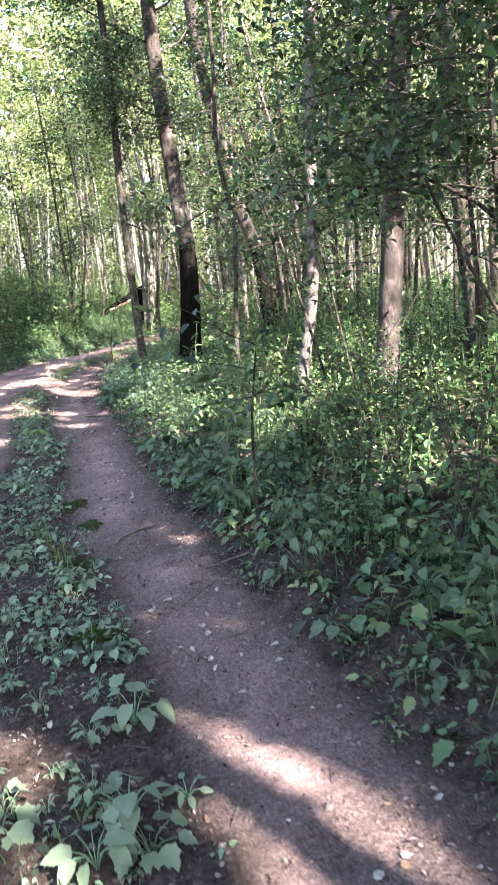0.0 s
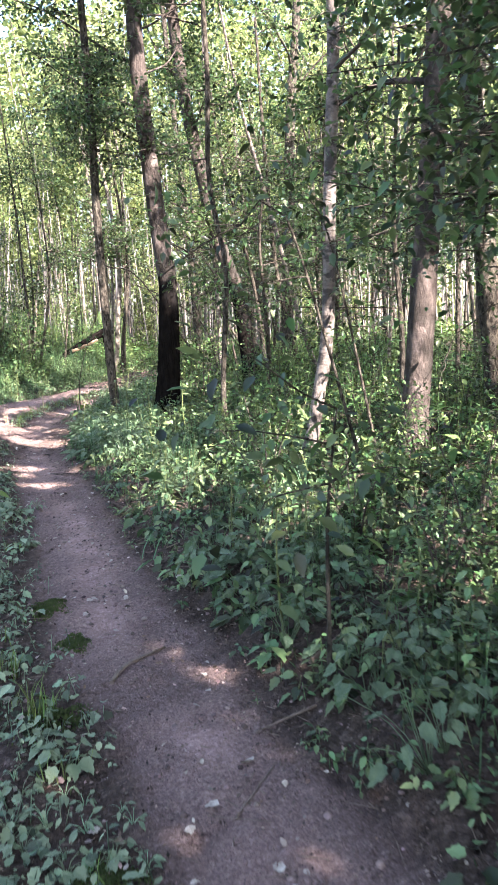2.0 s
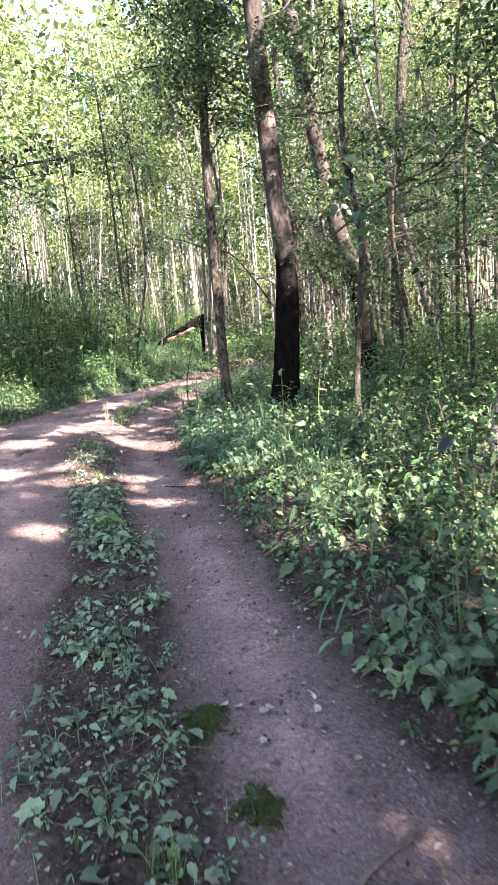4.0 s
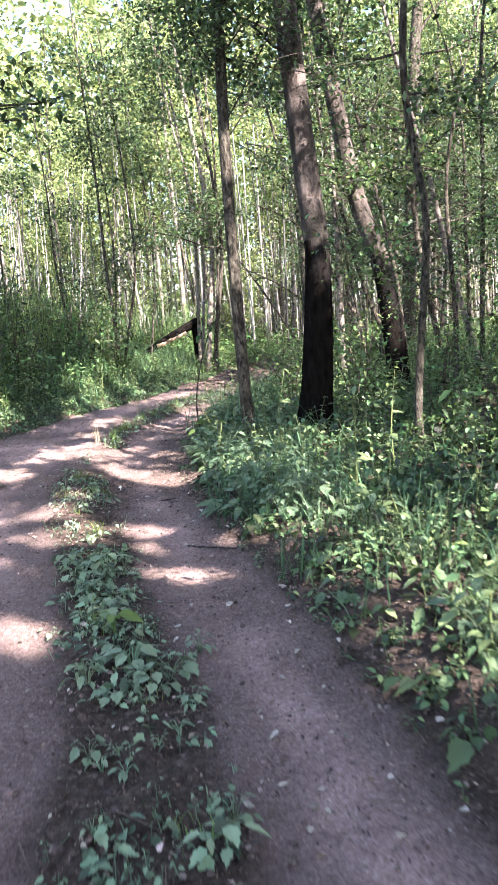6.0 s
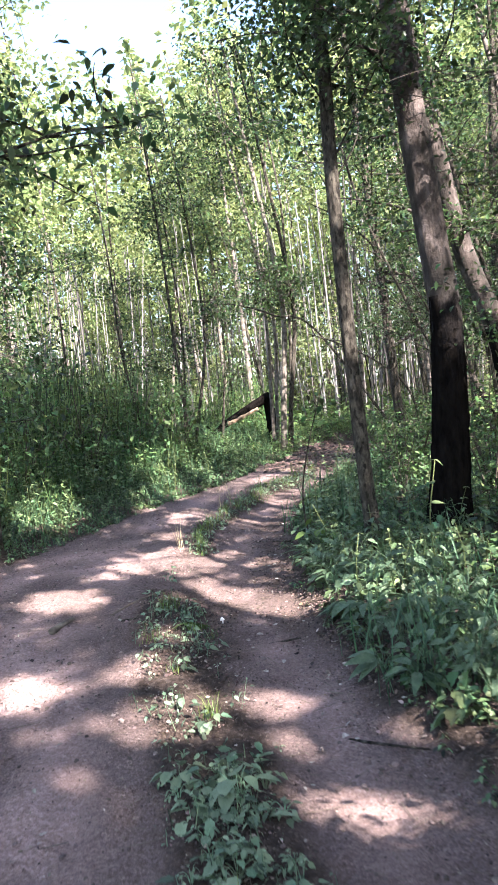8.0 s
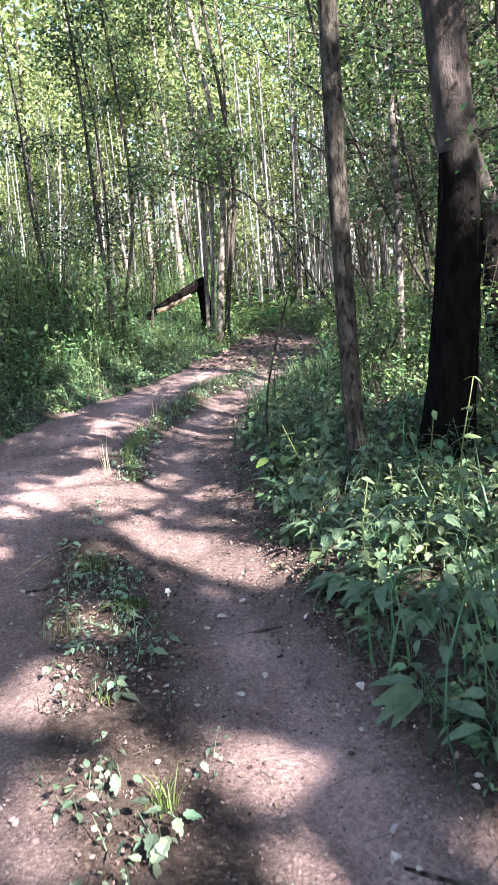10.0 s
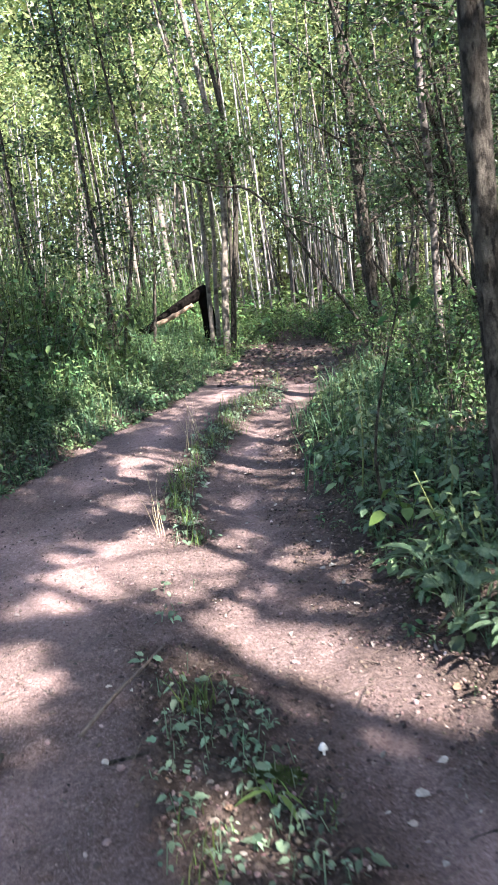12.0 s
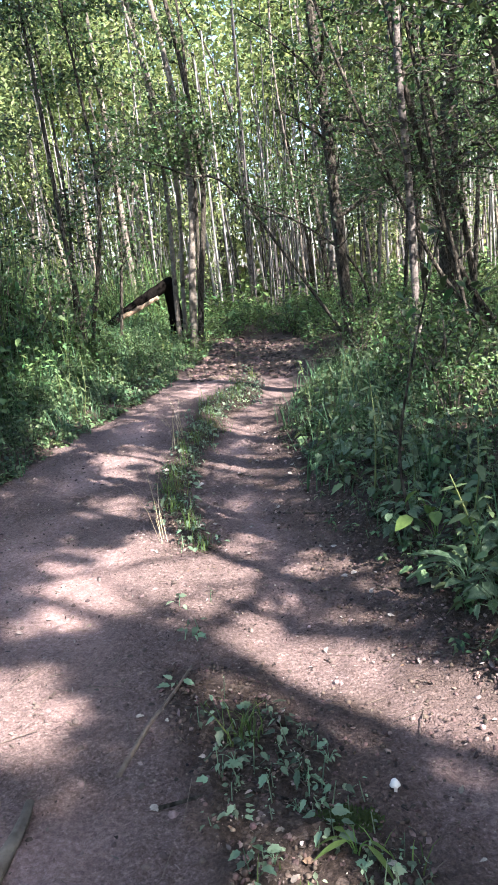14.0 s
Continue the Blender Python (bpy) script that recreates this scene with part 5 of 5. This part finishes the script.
def upright_plant(name, label, pairs, height, leaf, mat, seed, group, shape=OVATE):
    """An upright stem with leaves in pairs."""
    q = np.random.default_rng(seed)
    top = thing(name, (0, 0, 0), label, "plant", group)
    line = smooth_line([(0, 0, -0.02), (q.normal(0, 0.02), q.normal(0, 0.02), height * 0.5), (q.normal(0, 0.06), q.normal(0, 0.06), height)], 0.06)
    part("stem", mesh_of("stem", *tube(line, 0.006, 0.002, 5), STEM, True), top)
    for k in range(pairs):
        s = 0.3 + 0.7 * k / max(1, pairs - 1)
        p = line[int(s * (len(line) - 1))]
        for side in (0, math.pi):
            one = np.zeros(1)
            v, f = laid(shape, p[None], turned(one + side + k * 1.57 + q.normal(0, 0.2), one + q.normal(-0.15, 0.25), one + q.normal(0, 0.2)), one + leaf * (1.2 - 0.6 * s) * q.uniform(0.8, 1.15))
            part("leaf", mesh_of("leaf", v, f, mat, True), top)
    return top


def tuft(name, label, count, height, width, mat, seed, group, category="grass"):
    q = np.random.default_rng(seed)
    h = height * q.uniform(0.5, 1.1, count)
    v, f = laid(BLADE, np.stack([q.normal(0, 0.025, count), q.normal(0, 0.025, count), np.full(count, -0.01)], -1), turned(q.uniform(0, 6.28, count), q.normal(0.1, 0.12, count), q.normal(0, 0.1, count)),
                np.stack([width * q.uniform(0.7, 1.3, count), h * q.uniform(0.6, 1.5, count), h], -1))
    top = thing(name, (0, 0, 0), label, category, group)
    part("tussock", mesh_of("tussock", v, f, mat), top)
    return top


def set_out(protos, places, q, lo=0.75, hi=1.2, tilt=6):
    """The first plants take the first places, copies the rest."""
    for k, (x, y) in enumerate(places):
        m = pose(x, y, float(lie(x, y)), q.normal(0, tilt), q.normal(0, tilt), q.uniform(0, 360)) @ Matrix.Scale(q.uniform(lo, hi), 4)
        if k < len(protos):
            protos[k].matrix_basis = m
        else:
            copy_thing(protos[k % len(protos)], m)


q = np.random.default_rng(41)
docks = [broad_plant("broad_leaved_plant", "low plant with large soft green leaves on the bank", n, r, s, h, LEAF_BURDOCK, 80 + k, "large-leaved plants beside the track", (LOBED, BROAD, LOBED, TOOTHED)[k]) for k, (n, r, s, h) in
         enumerate([(9, 0.15, 0.105, 0.17), (11, 0.19, 0.09, 0.26), (8, 0.13, 0.12, 0.13), (12, 0.2, 0.085, 0.32)])]
places = []
while len(places) < 180:
    y = q.uniform(2.2, 15.5)
    x = float(edges(y)[3]) + abs(q.normal(0.1, 0.6)) + 0.16
    if -2.5 < x < 2.6 and (9.5 < y < 12.8 or y < 6 or q.random() < 0.5):
        places.append((x, y))
set_out(docks, places, q, 0.6, 1.05)
big_docks = [broad_plant("dock_plant", "large dock with long arching bluish-green leaves on the bank", n, r, s, h, LEAF_BURDOCK, 84 + k, "dock plants beside the track", DOCK, 0.25) for k, (n, r, s, h) in
             enumerate([(12, 0.10, 0.18, 0.16), (10, 0.08, 0.21, 0.12), (13, 0.12, 0.15, 0.20)])]
set_out(big_docks, [(-1.58, 11.0), (-1.74, 11.3), (-1.36, 11.38), (-1.34, 10.75), (-1.63, 10.35), (-1.77, 11.85), (-1.62, 12.2), (-1.5, 9.97), (-1.65, 10.7), (-0.98, 11.85), (-1.2, 11.1), (-1.45, 11.75), (-1.1, 10.4), (-1.25, 12.25), (-1.85, 13.5),
                    (-1.9, 12.6), (-1.62, 12.9), (-1.55, 15.7), (-1.5, 16.4), (-0.7, 12.3)], q, 0.75, 1.1)
nettles = [upright_plant("upright_herb", "upright herb with paired toothed green leaves", p_, h, s, LEAF_FORB, 90 + k, "upright herbs beside the track") for k, (p_, h, s) in enumerate([(5, 0.5, 0.10), (6, 0.7, 0.09), (4, 0.35, 0.09)])]
places = []
while len(places) < 90:
    y = q.uniform(2.2, 18)
    x = float(edges(y)[3]) + 0.25 + abs(q.normal(0, 0.9))
    places.append((x, y))
while len(places) < 120:
    y = q.uniform(15, 21)
    places.append((float(edges(y)[0]) - 0.2 - abs(q.normal(0, 0.8)), y))
set_out(nettles, places, q)
lows = [broad_plant("strip_plant", "small broad-leaved plant on the strip between the ruts", n, r, s, h, LEAF_STRIP, 100 + k, "plants on the green strip", OVATE) for k, (n, r, s, h) in
        enumerate([(7, 0.055, 0.06, 0.06), (8, 0.07, 0.05, 0.10), (6, 0.05, 0.07, 0.05)])]
places = []
while len(places) < 120:
    y = q.uniform(1.4, 9.6)
    a, b, c, d = (float(e) for e in edges(y))
    places.append((q.uniform(b, c), y))
places += [(-0.48, 1.95), (-0.62, 2.2), (-0.38, 1.72), (-0.8, 2.05), (-0.95, 2.6), (-0.75, 1.7), (-2.9, 10.9), (-3.0, 11.3), (-2.85, 11.65), (-2.95, 11.1), (-2.8, 11.9), (-2.9, 11.5), (-3.05, 11.75), (-2.75, 11.75)]
set_out(lows, places, q, 0.5, 0.95)
hearts = [broad_plant("heart_leaved_plant", "plant with soft pale green heart-shaped leaves on the strip", n, r, s, h, LEAF_STRIP, 104 + k, "heart-leaved plants on the strip", (BROAD, LOBED, TOOTHED)[k]) for k, (n, r, s, h) in
          enumerate([(9, 0.085, 0.085, 0.11), (8, 0.08, 0.075, 0.07), (11, 0.09, 0.06, 0.10)])]
places = [(-0.40, 1.93), (-0.33, 1.80), (-0.52, 2.02), (-0.47, 1.76), (-0.78, 1.95), (-0.58, 2.35), (-0.45, 2.48), (-1.81, 7.72), (-2.14, 7.66), (-1.97, 7.8), (-2.04, 7.92), (-1.7, 7.95), (-2.3, 9.1), (-2.55, 9.25)]
while len(places) < 59:
    y = q.uniform(2.6, 9.4)
    a, b, c, d = (float(e) for e in edges(y))
    places.append((b + (c - b) * q.beta(2, 2), y))
set_out(hearts, places[:14], q, 0.85, 1.1)
for x, y in places[14:]:
    copy_thing(hearts[1 + q.integers(2)], pose(x, y, float(lie(x, y)), q.normal(0, 6), q.normal(0, 6), q.uniform(0, 360)) @ Matrix.Scale(q.uniform(0.55, 0.95), 4))
tufts = [tuft("grass_tuft", "arching tuft of green grass", n, h, 0.0045, GRASS, 110 + k, "grass tufts on the strip") for k, (n, h) in enumerate([(26, 0.15), (34, 0.12), (20, 0.2)])]
set_out(tufts, [(-1.25, 4.65), (-3.12, 14.6), (-3.1, 15.4), (-1.05, 4.2), (-2.5, 9.9), (-3.05, 14.1), (-2.95, 16.2), (-3.15, 15.0), (-2.7, 17.5), (-2.5, 18.6), (-3.0, 11.9), (-2.1, 20.0), (-1.9, 15.4), (-1.85, 14.9), (-1.6, 15.9), (-1.7, 16.5), (-1.5, 17.2)], q, 0.8, 1.3)
straws = [tuft("dry_grass", "tall dry yellow grass stalks with seed heads", 9, 0.62, 0.005, STRAW, 120, "dry stalks on the strip")]
set_out(straws, [(-3.02, 16.3), (-2.92, 16.8), (-3.2, 13.95)], q, 0.7, 1.0, 3)
# Large leaf catching the sun at the foot of the bank, and the pale young plant on the strip.
set_out([broad_plant("sunlit_plant", "plant with wide bright green leaves in the sun", 6, 0.16, 0.105, 0.24, LEAF_BRIGHT, 130, "")], [(-1.82, 13.2)], q, 0.95, 1.0, 2)
set_out([broad_plant("young_plantain", "pale green young plant with upright leaves", 4, 0.04, 0.12, 0.13, LEAF_BRIGHT, 131, "", OVATE)], [(-2.1, 8.12)], q, 0.95, 1.0, 2)
set_out([broad_plant("young_seedling", "light green seedling with long narrow leaves", 6, 0.05, 0.10, 0.06, LEAF_BRIGHT, 132, "", LANCE)], [(-2.78, 11.3), (-0.98, 1.9)], q, 0.9, 1.1, 2)
# Moss cushions on the strip's edge: very short dense shoots.
for k, (x, y, a, b) in enumerate([(-0.98, 4.2, 0.16, 0.1), (-1.2, 5.4, 0.1, 0.16), (-0.72, 3.2, 0.12, 0.1), (-1.0, 4.9, 0.08, 0.12), (-2.75, 11.45, 0.1, 0.07)]):
    n = 1600
    w, t = q.uniform(0, 6.28, n), q.random(n) ** 0.75
    t = t * (1 + 0.35 * np.sin(3 * w + k) + 0.2 * np.sin(5 * w + 2 * k))
    lx, ly = 1.2 * a * t * np.cos(w), 1.2 * b * t * np.sin(w)
    top_z = 0.02 * np.clip(1 - t ** 3, 0, 1)
    h = q.uniform(0.006, 0.015, n)
    v, f = laid(BLADE, np.stack([lx, ly, lie(x + lx, y + ly) - float(lie(x, y)) + top_z - 0.012], -1), turned(q.uniform(0, 6.28, n), q.normal(0, 0.3, n), q.normal(0, 0.3, n)), np.stack([0.007 + 0 * h, h, h], -1))
    ob = tagged(new("moss_cushion", mesh_of("moss_cushion", v, f, MOSS)), "flat cushion of yellow-green moss on the soil", "moss", "moss on the strip", "stuff")
    ob.location = (x, y, float(lie(x, y)))

# ---- dead wood, sticks and fallen leaves ----
stump = thing("broken_tree", (-2.48, 25.2, float(lie(-2.48, 25.2))), "broken tree, its snapped trunk hanging from a dark stump", "tree stump")
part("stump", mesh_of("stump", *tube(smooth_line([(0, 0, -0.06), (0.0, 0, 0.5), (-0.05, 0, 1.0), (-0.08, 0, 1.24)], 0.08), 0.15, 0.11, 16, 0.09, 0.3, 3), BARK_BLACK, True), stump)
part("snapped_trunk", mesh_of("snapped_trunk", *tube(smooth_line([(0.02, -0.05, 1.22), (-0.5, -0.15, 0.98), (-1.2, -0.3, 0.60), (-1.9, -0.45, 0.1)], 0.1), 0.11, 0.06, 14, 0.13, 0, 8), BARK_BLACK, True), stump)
part("torn_face", mesh_of("torn_face", *tube(smooth_line([(-0.3, -0.21, 0.95), (-0.55, -0.26, 0.84), (-0.8, -0.30, 0.745), (-1.05, -0.34, 0.66)], 0.05), 0.03, 0.05, 10, 0.3, 0, 9), WOOD_TORN, True), stump, "pale splintered wood")
for k in range(7):
    b0 = np.array([q.normal(-0.05, 0.05), q.normal(0, 0.05), 1.16])
    part("splinter", mesh_of("splinter", *tube([b0, b0 + (q.normal(0, 0.02), q.normal(0, 0.02), q.uniform(0.06, 0.2))], 0.02, 0.003, 5), WOOD_TORN), stump)


def lying_stick(name, label, points, r, mat=STICK, group="sticks on the ground", seed=1):
    pts = [(px, py, float(lie(px, py)) + r * 0.9) for px, py in points]
    base = np.array(pts[0])
    ob = tagged(new(name, mesh_of(name, *tube(smooth_line(np.array(pts) - base, 0.05), r, r * 0.55, 7, 0.12, 0, seed), mat, True)), label, "stick", group)
    ob.location = base
    return ob


lying_stick("stick", "straight bare grey stick lying on the trodden soil", [(-3.42, 11.8), (-3.31, 12.06), (-3.24, 12.2), (-3.14, 12.43)], 0.010, seed=3)
lying_stick("stick", "curved pale root-like stick lying on the path", [(-0.78, 4.42), (-0.74, 4.55), (-0.66, 4.64), (-0.56, 4.74)], 0.011, seed=4)
lying_stick("broken_branch", "thick pale broken branch piece lying on the soil", [(-3.74, 11.42), (-3.69, 11.58), (-3.68, 11.72)], 0.028, BARK_POLE, seed=5)
lying_stick("stick", "thin dark stick across the strip", [(-3.3, 11.6), (-3.05, 11.62), (-2.9, 11.55)], 0.007, BARK_DARK, seed=6)
lying_stick("stick", "thin dry stick beside the path", [(-0.95, 4.35), (-0.8, 4.15), (-0.72, 4.0)], 0.006, seed=7)
lying_stick("stick", "dry fallen branch on the bank", [(0.05, 4.3), (0.3, 4.55), (0.62, 4.7)], 0.012, seed=8)
for k in range(15):
    y = q.uniform(1.5, 15)
    x = float(edges(y)[3]) + q.normal(0.08, 0.22)
    w, n_ = q.uniform(0, 6.28), q.uniform(0.15, 0.45)
    lying_stick("stick", "thin dry stick lying on the forest soil", [(x, y), (x + 0.5 * n_ * math.cos(w) + q.normal(0, 0.02), y + 0.5 * n_ * math.sin(w)), (x + n_ * math.cos(w), y + n_ * math.sin(w))], q.uniform(0.004, 0.008), (STICK, BARK_DARK)[k % 2], seed=k)
# Pale mushroom cap on the strip.
cap = thing("mushroom", (-2.59, 11.57, float(lie(-2.59, 11.57))), "small white mushroom with a flat cap", "mushroom")
part("stalk", mesh_of("stalk", *tube([(0, 0, -0.01), (0.002, 0, 0.012), (0, 0, 0.026)], 0.006, 0.005, 8), FUNGUS, True), cap)
part("cap", mesh_of("cap", *tube([(0, 0, 0.022), (0, 0, 0.028), (0, 0, 0.036), (0, 0, 0.040)], 0.017, 0.007, 14, 0.05), FUNGUS, True), cap)


def dead_leaf(k, mat, label):
    q2 = np.random.default_rng(140 + k)
    v, f = lobed(q2.uniform(0.6, 1.0), q2.uniform(-0.2, 0.3), q2.uniform(-0.1, 0.25), 3 + k % 2)
    v = v - np.array([0, 0.5, 0])
    v[:, 2] -= v[:, 2].min()
    return tagged(new("fallen_leaf", mesh_of("fallen_leaf", v * 0.055, f, mat, True)), label, "leaf", "fallen leaves on the track")


fallen = [dead_leaf(k, m, s) for k, (m, s) in enumerate([(DEAD_LEAF, "pale dry fallen leaf on the soil"), (DEAD_LEAF, "pale curled fallen leaf on the soil"), (DEAD_BROWN, "brown dry fallen leaf on the soil"), (DEAD_LEAF, "greyish fallen leaf on the soil"), (DEAD_BROWN, "brown curled fallen leaf on the soil")])]
places = [(-1.135, 5.506), (-0.787, 5.446), (-0.664, 4.903), (-0.96, 5.498), (-1.306, 6.549), (-0.586, 4.584), (-0.428, 4.172), (-0.31, 2.997), (0.085, 2.965), (-1.348, 7.635), (-1.241, 7.52), (-2.456, 11.248), (-2.2, 11.2)]
while len(places) < 295:
    y = q.uniform(1.3, 16)
    a, b, c, d = (float(e) for e in edges(y))
    u = q.random()
    x = c + (d - c) * q.random() if u < 0.45 else (d + q.normal(0, 0.15) if u < 0.65 else (q.uniform(b, c) if u < 0.85 else q.uniform(max(a, b - 1.2), b)))
    places.append((x, y))
for k, (x, y) in enumerate(places):
    m = pose(x, y, float(lie(x, y)) + 0.009, q.normal(0, 13), q.normal(0, 13), q.uniform(0, 360)) @ Matrix.Scale(0.4 + 0.8 * q.random() ** 1.5, 4)
    if k < 5:
        fallen[k].matrix_basis = m
    else:
        copy_thing(fallen[int(q.choice(5, p=[0.26, 0.2, 0.2, 0.2, 0.14]))], m)
